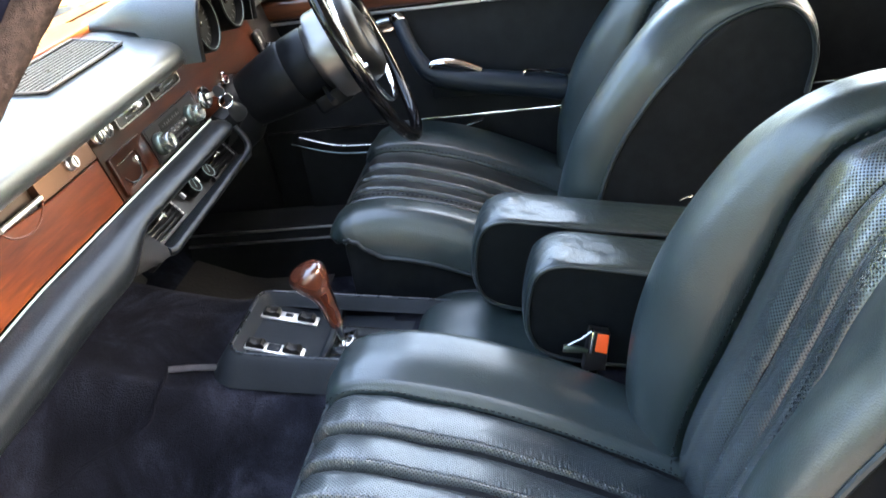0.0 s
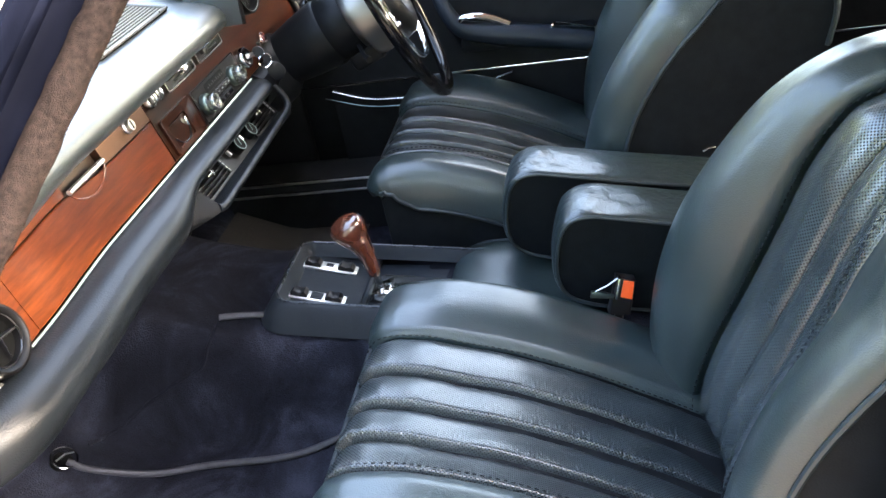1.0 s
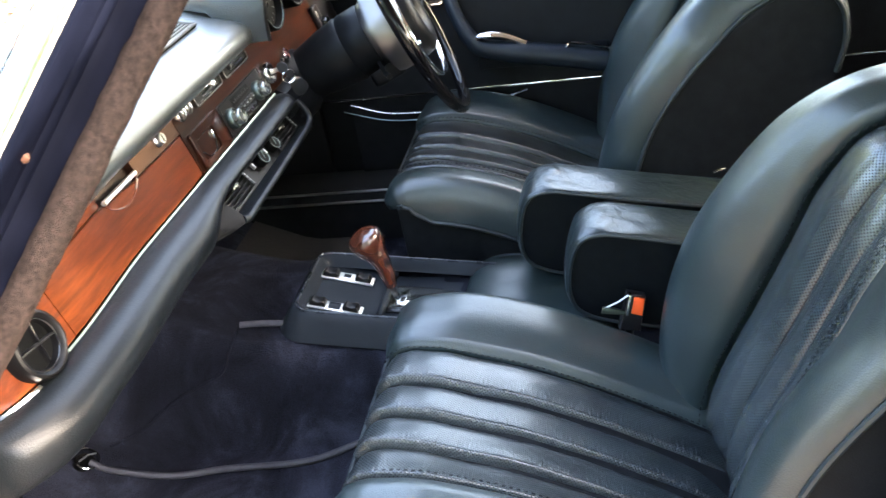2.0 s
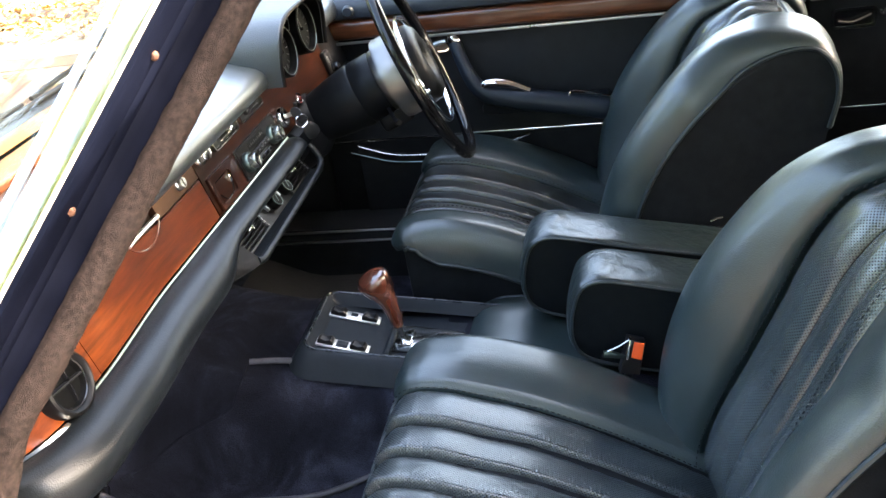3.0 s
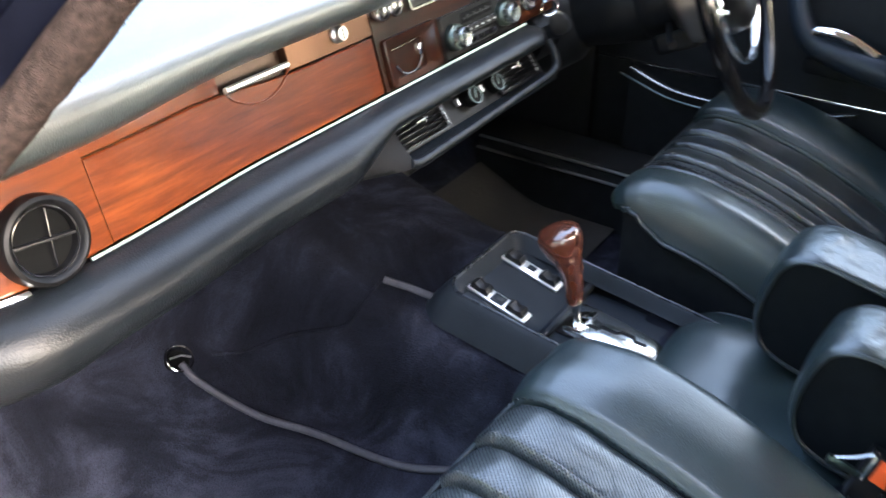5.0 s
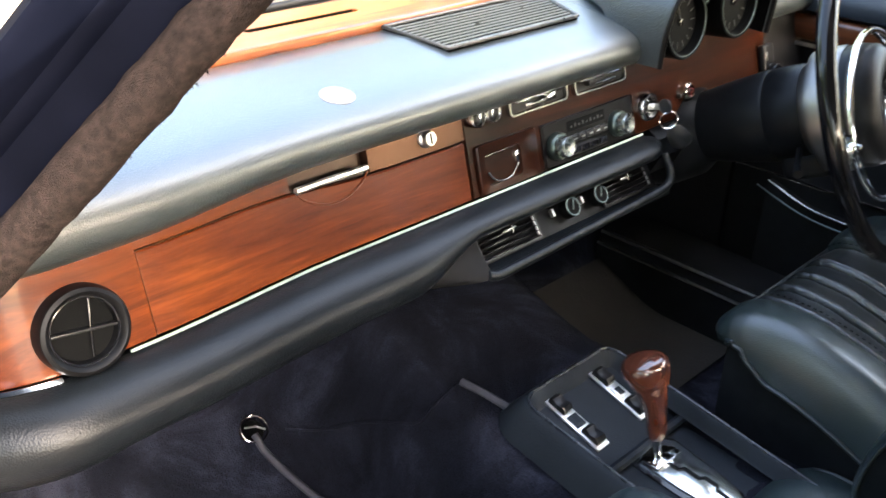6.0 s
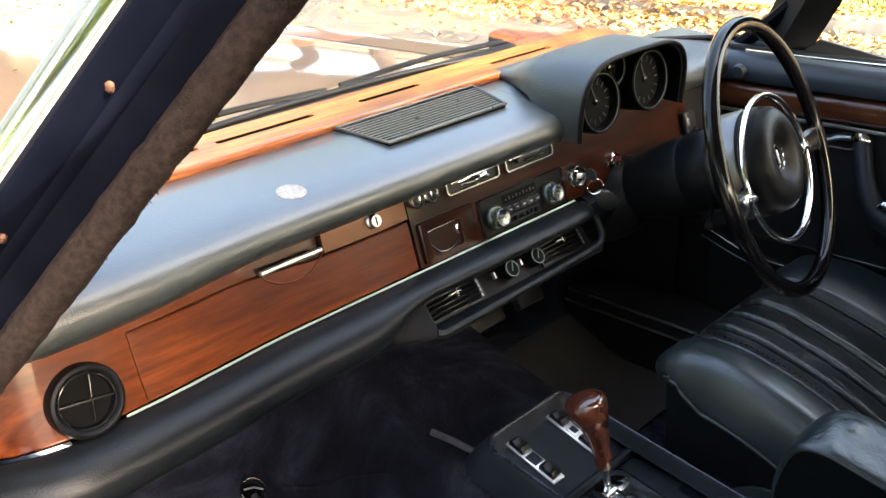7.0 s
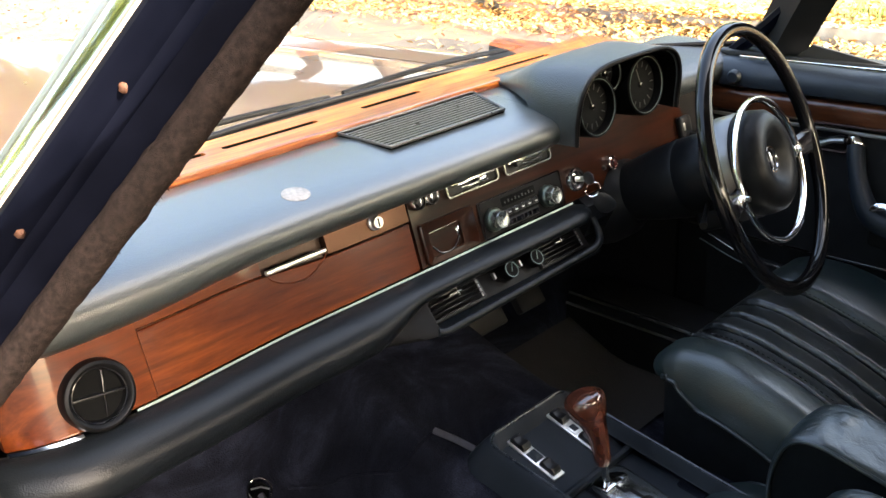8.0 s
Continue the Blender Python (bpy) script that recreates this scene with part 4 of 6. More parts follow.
    # speaker grille
    corners = [Vector(p) for p in ((-0.641, 1.066, 1.0347), (-0.540, 1.080, 1.0280), (-0.540, 1.315, 1.0280), (-0.641, 1.349, 1.0347))]
    grille = part("speaker_grille", tube([corners[0], corners[1], corners[2], corners[3]], 0.0030, 8, closed=True, flat=0.7), M_GRILLE, dash, "black slatted speaker grille", 80)
    bm = slab([(p.x, p.y) for p in corners], 0.0, 0.004, "z")
    for v in bm.verts:
        v.co.z += 1.0222 + 0.0067 * (-0.540 - v.co.x) / 0.101
    part("backing", bm, M_FACE, grille)
    for k in range(11):
        u = (k + 1) / 12
        a, b = corners[0].lerp(corners[1], u), corners[3].lerp(corners[2], u)
        w = 0.0019
        part("slat", slab([(a.x - w, a.y), (b.x - w, b.y), (b.x + w, b.y), (a.x + w, a.y)], a.z - 0.0019, a.z - 0.0008, "z"), M_GRILLE, grille)

    # walnut fascia
    def lid_top(y):
        return 0.945 - 0.010 * smooth(0.76, 0.94, y)
    part("outer_panel", fascia_piece(0.488, 0.6445, 0.868, 0.963), M_WOOD, dash, "walnut panel round the air vent")
    part("upper_panel", fascia_piece(0.645, 0.815, lambda y: lid_top(y) + 0.0006, 0.971, -0.001), M_WOOD, dash)
    lid = part("glovebox_lid", fascia_piece(0.645, 1.052, 0.869, lid_top, 0.001), M_WOOD, dash, "walnut glove compartment lid")
    part("bronze_plate", fascia_piece(0.915, 1.055, lambda y: lid_top(y) + 0.0015, 0.977, 0.0005), M_PLATE, lid, "glossy bronze-brown lock plate")
    m = face_pose(0.996, 0.954)
    lock = part("lock_knob", lathe([(0, 0.011), (0.0075, 0.011), (0.0085, 0.0095), (0.0085, 0.005), (0.0105, 0.003), (0.0105, 0)], 24, m), M_SATIN, lid, "chrome lock knob")
    part("lock_slot", rbox(-0.0014, 0.0014, -0.006, 0.006, 0.0106, 0.0116, 0.0003, m=m), M_BLACK, lock)
    # grab handle: dark recess, bright bar and a wooden finger lip
    part("handle_recess", fascia_piece(0.817, 0.913, 0.934, 0.977, -0.010, 0.008), M_RECESS, lid)
    part("handle_bar", tube([on_fascia(0.818 + 0.0090 * k, 0.9455, 0.004) for k in range(11)], 0.0036, 8), M_STEEL, lid, "bright chrome pull bar")
    arc = [(0.820 + 0.090 * k / 16, 0.941 - 0.020 * math.sin(math.pi * k / 16) ** 0.7) for k in range(17)]
    part("finger_lip", tube([on_fascia(y, z, 0.0012) for y, z in arc], 0.0013, 6), M_WOOD, lid, "thin curved wooden finger lip")
    # centre fascia: its shade is in the wood colour
    part("fascia_panel", fascia_piece(1.058, 1.735, 0.868, 0.978, -0.0005), M_WOOD_SHADED, dash, "walnut centre fascia, shade put into its colour")
    part("driver_panel", fascia_piece(1.737, 1.86, 0.868, 0.963, -0.002), M_BLACK, dash)

    # pale trim line and padded roll
    part("trim_line", swept([(-0.4655, 0.8675), (-0.4625, 0.8690), (-0.4606, 0.8671), (-0.463, 0.8653)], 0.617, 1.385, 40), M_TRIM, dash, "pale greenish metal trim line")
    part("trim_end", swept([(-0.4655, 0.868), (-0.460, 0.8705), (-0.4565, 0.868), (-0.461, 0.863)], 0.488, 0.556, 12), M_CHROME, dash, "bright chrome trim end")
    section = curve_pts([(-0.466, 0.864), (-0.452, 0.866), (-0.432, 0.862), (-0.414, 0.850), (-0.407, 0.832), (-0.415, 0.813), (-0.436, 0.803), (-0.475, 0.802)], 18)
    sec = [(p[0], p[1]) for p in section]
    rows = []
    for k in range(60):
        y = 0.466 + (1.405 - 0.466) * k / 59
        e = 1 - smooth(0.0, 0.035, 1.405 - y) * 1.0
        fat = 1.0
        row = []
        for x, z in sec:
            px, pz = -0.445 + (x + 0.445) * fat, 0.835 + (z - 0.835) * (1 + (0.4 if z < 0.83 else 0.0) * smooth(0.62, 0.48, y))
            px = -0.455 + (px + 0.455) * (1 - 0.5 * e * e)
            pz = 0.835 + (pz - 0.835) * (1 - 0.45 * e * e)
            t = smooth(0.915, 1.035, y)
            sx, sz = -0.466 + (px + 0.466) * 0.72, 0.866 + (pz - 0.866) * 0.44
            row.append((px + (sx - px) * t + bow(y), y, pz + (sz - pz) * t))
        rows.append(row)
    bm = sheet(rows)
    bm.verts.ensure_lookup_table()
    bm.faces.new(bm.verts[-18:])
    bm.faces.new(bm.verts[:18])
    part("padded_roll", bm, M_ROLL, dash, "dark padded leather roll", 70)
    part("outer_cheek", slab([(-0.475, 0.858), (-0.448, 0.848), (-0.440, 0.83), (-0.448, 0.808), (-0.475, 0.79), (-0.60, 0.70), (-0.60, 0.86)], 0.472, 0.486, "y", 0.008), M_ROLL, dash)
    # underside
    under = [[(-0.47, y, 0.803), (-0.52, y, 0.785), (-0.60, y, 0.72), (-0.75, y, 0.66), (-1.05, y, 0.64)] for y in [0.43 + 0.12 * k for k in range(13)]]
    part("under_panel", sheet(under), M_MATTE, dash, "black lower panel")
    part("knee_panel", swept([(-0.47, 0.866), (-0.452, 0.855), (-0.445, 0.83), (-0.46, 0.80), (-0.55, 0.74), (-0.58, 0.86)], 1.41, 1.90, 12), M_COLUMN, dash, "dark knee panel on the driver's side")

    # round air vent
    m = face_pose(0.583, 0.900, 0.0)
    vent = part("round_vent", lathe([(0.0395, -0.012), (0.0390, 0.010), (0.0372, 0.0150), (0.0340, 0.0165), (0.0312, 0.0150), (0.0290, 0.010), (0.0270, 0.0025)], 40, m), M_VENT, dash, "round black air vent")
    part("vent_ring", tube([m @ Vector((0.0292 * math.cos(a), 0.0292 * math.sin(a), 0.0105)) for a in [2 * math.pi * k / 36 for k in range(36)]], 0.0014, 6, closed=True), M_GLOSS, vent)
    part("bowl", lathe([(0.027, 0.003), (0.012, 0.0024), (0, 0.002)], 30, m), M_FACE, vent)
    bm = rbox(-0.0275, 0.0275, -0.0012, 0.0012, 0.002, 0.0105, 0.0005, m=m @ Euler((0, 0, radians(-8))).to_matrix().to_4x4())
    part("vane", bm, M_BLACK, vent)
    part("vane", rbox(-0.0008, 0.0008, -0.025, 0.025, 0.002, 0.0085, 0.0004, m=m @ Matrix.Translation((0.006, 0, 0)) @ Euler((0, 0, radians(-10))).to_matrix().to_4x4()), M_GLOSS, vent)

    # ashtray front
    o, i = rounded(1.066, 1.170, 0.8705, 0.927, 0.004), rounded(1.078, 1.140, 0.878, 0.915, 0.006)

    def lay(pts, off):
        return [on_fascia(y, z, off) for y, z in pts]
    tray = part("ashtray", sheet([lay(o, -0.004), lay(o, 0.0035), lay([(y + (0.002 if y < 1.1 else -0.002), z) for y, z in o], 0.005), lay(i, 0.0035), lay(i, -0.008)], close_u=True), M_WOOD_SHADED, dash, "walnut ashtray front in shaded colour, with a dark dish")
    bm = bmesh.new()
    bm.faces.new([bm.verts.new(p) for p in lay(i, -0.0075)])
    part("dish", bm, M_GLOSS, tray)
    part("tray_lip", tube([on_fascia(1.080, 0.9125, 0.001), on_fascia(1.110, 0.9130, 0.002), on_fascia(1.139, 0.9140, 0.001)], 0.0010, 6), M_RAIL, tray, "thin bright lip")
    part("tray_scoop", tube(curve_pts([on_fascia(1.083, 0.893, 0.001), on_fascia(1.094, 0.881, 0.003), on_fascia(1.118, 0.880, 0.003), on_fascia(1.136, 0.892, 0.001)], 14), 0.0012, 6), M_GLOSS, tray)
    part("stub_rest", rbox(-0.003, 0.003, -0.009, 0.005, -0.004, 0.003, 0.0015, m=face_pose(1.134, 0.902)), M_CHROME, tray, "small chrome stub rest")

    # heater sliders in their chrome rails
    for y0, y1 in ((1.128, 1.236), (1.250, 1.358)):
        slider = part("slider_rail", frame_ring([(y, z) for y, z in rounded(y0, y1, 0.9460, 0.9700, 0.007)], [(y, z) for y, z in rounded(y0 + 0.0028, y1 - 0.0028, 0.9482, 0.9678, 0.005)], -0.001, 0.006, "x", None), M_RAIL, dash, "dull chrome slider rail")
        for v in slider.data.vertices:
            off = v.co.x
            v.co = on_fascia(v.co.y, v.co.z, off)
        part("slider_slot", fascia_piece(y0 + 0.005, y1 - 0.003, 0.949, 0.9665, -0.0012 + 0.002, 0.002, 0.0004), M_BLACK, slider)
        part("slider_bar", fascia_piece(y0 + 0.012, y1 - 0.006, 0.9600, 0.9645, 0.0062, 0.003, 0.001), M_CHROME, slider)
        part("slider_bar", fascia_piece(y0 + 0.030, y1 - 0.022, 0.9522, 0.9557, 0.0062, 0.003, 0.001), M_CHROME, slider)
        yk = y0 + 0.070 if y0 < 1.2 else y0 + 0.028
        part("slider_knob", rbox(-0.007, 0.007, -0.004, 0.004, 0.004, 0.013, 0.002, m=face_pose(yk, 0.958)), M_BLACK if y0 > 1.2 else M_CHROME, slider)
    # two small round controls beside them
    for y, mat in ((1.074, M_BLACK), (1.099, M_DIAL)):
        m = face_pose(y, 0.959)
        g = part("round_control", lathe([(0.0125, 0), (0.0125, 0.007), (0.011, 0.009), (0.0095, 0.007), (0.0095, 0.003)], 24, m), M_CHROME, dash, "small chrome-ringed control")
        part("face", lathe([(0, 0.0045 if mat == M_DIAL else 0.010), (0.006, 0.0045 if mat == M_DIAL else 0.010), (0.0096, 0.003)], 20, m), mat, g)
        part("pointer", rbox(-0.0012, 0.0012, -0.006, 0.004, 0.006, 0.0112 if mat == M_BLACK else 0.0065, 0.0003, m=m), M_CHROME, g)

    # ignition lock with key, and the hazard switch
    m = face_pose(1.400, 0.901)
    ign = part("ignition_lock", lathe([(0.0205, 0), (0.0205, 0.006), (0.018, 0.011), (0.0155, 0.011), (0.0145, 0.007), (0.009, 0.006), (0.008, 0.012), (0, 0.012)], 32, m), M_CHROME, dash, "chrome ignition lock")
    part("lock_ring", lathe([(0.0165, 0.0108), (0.0165, 0.0118), (0.0145, 0.0118), (0.0145, 0.0072)], 28, m), M_BLACK, ign)
    m = face_pose(1.502, 0.901)
    haz = part("hazard_switch", lathe([(0.0125, 0), (0.0125, 0.007), (0.010, 0.009), (0.0092, 0.006)], 24, m), M_CHROME, dash, "round switch with red lens")
    part("lens", lathe([(0, 0.012), (0.006, 0.011), (0.0092, 0.006)], 20, m), M_REDLENS, haz)
    part("pilot_lamp", lathe([(0, 0.006), (0.003, 0.005), (0.004, 0)], 14, face_pose(1.482, 0.898)), M_MARK, dash)
    # lamp switch by the wheel
    m = face_pose(1.725, 0.90)
    sw = part("lamp_switch", rbox(-0.016, 0.018, -0.04, 0.03, -0.002, 0.012, 0.006, 3, m), M_BLACK, dash, "black lamp switch")
    part("rotary_knob", lathe([(0, 0.026), (0.010, 0.025), (0.013, 0.018), (0.013, 0.010)], 20, face_pose(1.727, 0.888)), M_GLOSS, sw)
    part("marker", rbox(-0.011, -0.006, 0.004, 0.018, 0.0115, 0.013, 0.0005, m=m), M_SATIN, sw)

    # lower ventilation panel
    up = Vector((-0.034, 0, 0.045)).normalized()
    out = Vector((0.045, 0, 0.034)).normalized()

    def panel_pose(y, h, off=0.0):
        m = Matrix((Vector((0, 1, 0)), up, out)).transposed().to_4x4()
        m.translation = Vector((-0.4275, y, 0.800)) + up * h + out * off
        return m
    vp = part("vent_panel", slab([(-0.475, 0.85), (-0.4665, 0.8475), (-0.4275, 0.797), (-0.435, 0.790), (-0.50, 0.79)], 1.024, 1.388, "y", 0.003), M_VENT, dash, "black lower ventilation panel")
    lip = curve_pts([(-0.409, 1.024, 0.8035), (-0.405, 1.036, 0.8005), (-0.4045, 1.07, 0.801), (-0.4045, 1.15, 0.803), (-0.4045, 1.25, 0.806), (-0.405, 1.345, 0.8085), (-0.406, 1.372, 0.811), (-0.408, 1.384, 0.818), (-0.414, 1.388, 0.832), (-0.425, 1.388, 0.850)], 54)
    part("lip", tube(lip, [0.0060] * 40 + [0.0060 - 0.0001 * k for k in range(14)], 12), M_ROLL, vp, "padded lower lip")
    # cheek that carries the roll down to the lip, and the tray under it
    rows = []
    for k in range(16):
        y = 0.900 + 0.128 * k / 15
        t = smooth(0.890, 1.036, y) ** 1.3
        shut = [(-0.420, 0.826), (-0.422, 0.818), (-0.430, 0.810), (-0.442, 0.806), (-0.47, 0.803), (-0.52, 0.80)]
        full = [(-0.438, 0.838), (-0.426, 0.824), (-0.408, 0.807), (-0.4045, 0.799), (-0.413, 0.7945), (-0.50, 0.788)]
        rows.append([(p[0] + (q[0] - p[0]) * t + bow(y), y, p[1] + (q[1] - p[1]) * t) for p, q in zip(shut, full)])
    part("cheek", sheet(rows), M_MATTE, vp, "", 70)
    part("lower_tray", slab([(-0.406, 0.7965), (-0.415, 0.7945), (-0.50, 0.788), (-0.50, 0.793), (-0.430, 0.8005), (-0.406, 0.805)], 1.028, 1.384, "y"), M_ROLL, vp)
    for y0, y1 in ((1.036, 1.141), (1.267, 1.372)):
        lv = part("louvre_frame", frame_ring(rounded(y0, y1, 0.004, 0.048, 0.003), rounded(y0 + 0.003, y1 - 0.003, 0.007, 0.045, 0.002), 0.0, 0.004, "x"), M_BLACK, vp)
        for v in lv.data.vertices:
            v.co = panel_pose(v.co.y, v.co.z, v.co.x).translation
        for k in range(6):
            h = 0.010 + 0.0068 * k
            part("louvre", rbox(-(y1 - y0) / 2 + 0.004, (y1 - y0) / 2 - 0.004, -0.0006, 0.0006, 0.000, 0.007, 0.0003, m=panel_pose((y0 + y1) / 2, h, 0) @ Euler((radians(25), 0, 0)).to_matrix().to_4x4()), M_GLOSS, lv)
        ym = (y0 + y1) / 2
        part("louvre_tab", rbox(-0.012, 0.012, -0.0012, 0.0012, 0.006, 0.010, 0.0005, m=panel_pose(ym, 0.030)), M_RAIL, lv)
        part("louvre_tab", rbox(-0.0012, 0.0012, -0.006, 0.006, 0.006, 0.011, 0.0005, m=panel_pose(ym + 0.004, 0.030)), M_RAIL, lv)
        part("louvre_edge", rbox(-0.0008, 0.0008, -0.019, 0.019, 0.003, 0.0055, 0.0003, m=panel_pose(y1 - 0.006, 0.026)), M_SATIN, lv)
    for y in (1.1995, 1.257):
        m = panel_pose(y, 0.0235)
        kn = part("vent_knob", lathe([(0.013, 0), (0.0125, 0.012), (0.011, 0.014), (0, 0.014)], 24, m), M_FACE, vp, "round black knob")
        part("knob_ring", tube([m @ Vector((0.0115 * math.cos(a), 0.0115 * math.sin(a), 0.0138)) for a in [2 * math.pi * k / 24 for k in range(24)]], 0.0009, 6, closed=True), M_RINGDARK, kn)
        part("knob_mark", rbox(-0.0008, 0.0008, -0.004, 0.010, 0.0138, 0.0148, 0.0003, m=m @ Euler((0, 0, radians(-30))).to_matrix().to_4x4()), M_RINGDARK, kn)
        part("knob_tab", rbox(-0.002, 0.002, -0.005, 0.005, 0.0, 0.006, 0.0008, m=panel_pose(y - 0.0285, 0.0265)), M_SATIN, vp)

    # instrument hood
    def arch(x, a):
        t = smooth(-0.50, -0.66, x)
        c, s = math.cos(a), math.sin(a)
        half = (0.142 if c > 0 else 0.150) - (0.02 if c > 0 else 0.066) * smooth(-0.49, -0.66, x)
        top = 1.091 - 0.048 * t ** 1.6
        base = 0.972 + 0.060 * smooth(-0.47, -0.55, x)
        z = base + (top - base) * abs(s) ** 0.62
        low = smooth(1.08, 0.965, z) * smooth(-0.52, -0.43, x)
        y = 1.503 + (half - 0.008 * low * (c < 0)) * math.copysign(abs(c) ** 0.45, c)
        return Vector((x - 0.010 * low, y, z))
    angles = [math.pi * k / 40 for k in range(41)]
    outer = [[arch(x, a) for a in angles] for x in (-0.428, -0.432, -0.44, -0.47, -0.50, -0.54, -0.58, -0.61, -0.635, -0.655, -0.668)]

    def shrink(p, f):
        return Vector((p.x, 1.503 + (p.y - 1.503) * f, 0.965 + (p.z - 0.965) * f))
    inner = [[shrink(arch(x, a), 0.945) for a in angles] for x in (-0.53, -0.48, -0.432)]
    hood = part("instrument_hood", sheet([inner[-1]] + [[shrink(p, 0.985) for p in [arch(-0.4265, a) for a in angles]]] + outer), M_DASH_SHADED, dash, "navy leather hood over the instruments", 60)
    part("hood_trim", tube([shrink(arch(-0.4275, a), 0.975) for a in angles], 0.0042, 8), M_VENT, hood, "black edge trim round the hood opening")
    part("hood_lining", sheet(inner), M_FACE, hood, "matte black lining")
    part("cluster_face", sheet([[shrink(arch(-0.500, a), 0.95) for a in angles], [Vector((-0.500, shrink(arch(-0.500, a), 0.95).y, 0.93)) for a in angles]]), M_FACE, hood)
    for y, z, r in ((1.421, 1.015, 0.044), (1.478, 1.056, 0.026), (1.551, 1.023, 0.046)):
        m = Matrix.Translation((-0.498, y, z)) @ Euler((0, radians(90 - 6), 0)).to_matrix().to_4x4()
        deep = 0.058 if r > 0.03 else 0.040
        g = part("gauge", lathe([(r + 0.004, -0.01), (r + 0.004, deep), (r + 0.002, deep + 0.002), (r - 0.002, deep), (r - 0.004, deep - 0.012), (0, deep - 0.012)], 36, m), M_FACE, hood, "round black gauge")
        part("gauge_ring", tube([m @ Vector(((r - 0.0005) * math.cos(a), (r - 0.0005) * math.sin(a), deep + 0.001)) for a in [2 * math.pi * k / 36 for k in range(36)]], 0.0006, 6, closed=True), M_RINGDARK, g)
        m = m @ Matrix.Translation((0, 0, deep - 0.015))
        for k in range(11 if r > 0.03 else 5):
            a = radians(210 - 240 * k / (10 if r > 0.03 else 4))
            part("scale_mark", rbox(-0.0045, 0.0045, -0.0007, 0.0007, 0.0031, 0.0038, 0.0, m=m @ Euler((0, 0, a)).to_matrix().to_4x4() @ Matrix.Translation((r - 0.013, 0, 0))), M_MARK, g)
        part("needle", rbox(-0.002, r * 0.62, -0.0007, 0.0007, 0.005, 0.006, 0.0, m=m @ Euler((0, 0, radians(200))).to_matrix().to_4x4()), M_MARK, g)
        part("hub", lathe([(0, 0.008), (0.004, 0.007), (0.005, 0.003)], 12, m), M_GLOSS, g)
    return dash


def build_sticker():
    ob = part("sticker", lathe([(0, 0.0006), (0.0178, 0.0005), (0.0184, 0.0002), (0.0185, -0.001)], 36, Matrix.Translation((-0.512, 0.8955, 1.0197)) @ Euler((0, radians(11), 0)).to_matrix().to_4x4()), M_OVAL, None, "round cream sticker lying on the dashboard top")
    tagged(ob, "", "sticker")


def build_radio():
    radio = thing("radio", "dark car radio with two silver knobs and push buttons", "radio", (-0.48, 1.27, 0.895))
    radio.matrix_world = Matrix.Identity(4)
    part("faceplate", fascia_piece(1.182, 1.368, 0.8695, 0.925, 0.003, 0.004, 0.002), M_VENT, radio)
    part("bezel", frame_ring(rounded(1.182, 1.368, 0.8695, 0.925, 0.004), rounded(1.1833, 1.3667, 0.8708, 0.9237, 0.003), 0.003, 0.0042, "x"), M_GLOSS, radio, "thin glossy black bezel")
    for ob in radio.children:
        if ob.name.startswith("bezel"):
            for v in ob.data.vertices:
                v.co = on_fascia(v.co.y, v.co.z, v.co.x)
    for y in (1.2045, 1.329):
        m = face_pose(y, 0.8945, 0.003)
        kn = part("knob_skirt", lathe([(0.0175, 0), (0.0175, 0.007), (0.016, 0.009), (0.012, 0.009)], 30, m), M_RINGDARK, radio, "dim metal knob skirt")
        part("knob", lathe([(0.0135, 0.008), (0.0135, 0.021), (0.0125, 0.0225), (0.009, 0.0225), (0.008, 0.0222), (0, 0.0222)], 30, m), M_KNOBMETAL, kn, "brushed silver knob")
    part("dial", fascia_piece(1.229, 1.305, 0.905, 0.9185, 0.0045, 0.003, 0.0008), M_FACE, radio)
    for k in range(9):
        part("dial_mark", fascia_piece(1.235 + 0.0078 * k, 1.2375 + 0.0078 * k, 0.910, 0.9125 + 0.002 * (k % 2), 0.0050, 0.001, 0.0002, 2), M_MARK, radio)
    for k in range(5):
        b = part("push_button", fascia_piece(1.230 + 0.0152 * k, 1.243 + 0.0152 * k, 0.892, 0.9015, 0.0105, 0.009, 0.0016, 3), M_BLACK, radio)
        part("button_mark", fascia_piece(1.234 + 0.0152 * k, 1.239 + 0.0152 * k, 0.8955, 0.8975, 0.0110, 0.001, 0.0002, 2), M_SATIN, b)
    part("lower_bar", fascia_piece(1.230, 1.304, 0.8755, 0.8875, 0.0065, 0.004, 0.001), M_BLACK, radio)
    for k in range(4):
        part("lower_button", fascia_piece(1.233 + 0.018 * k, 1.247 + 0.018 * k, 0.878, 0.885, 0.009, 0.004, 0.001, 3), M_GLOSS, radio)


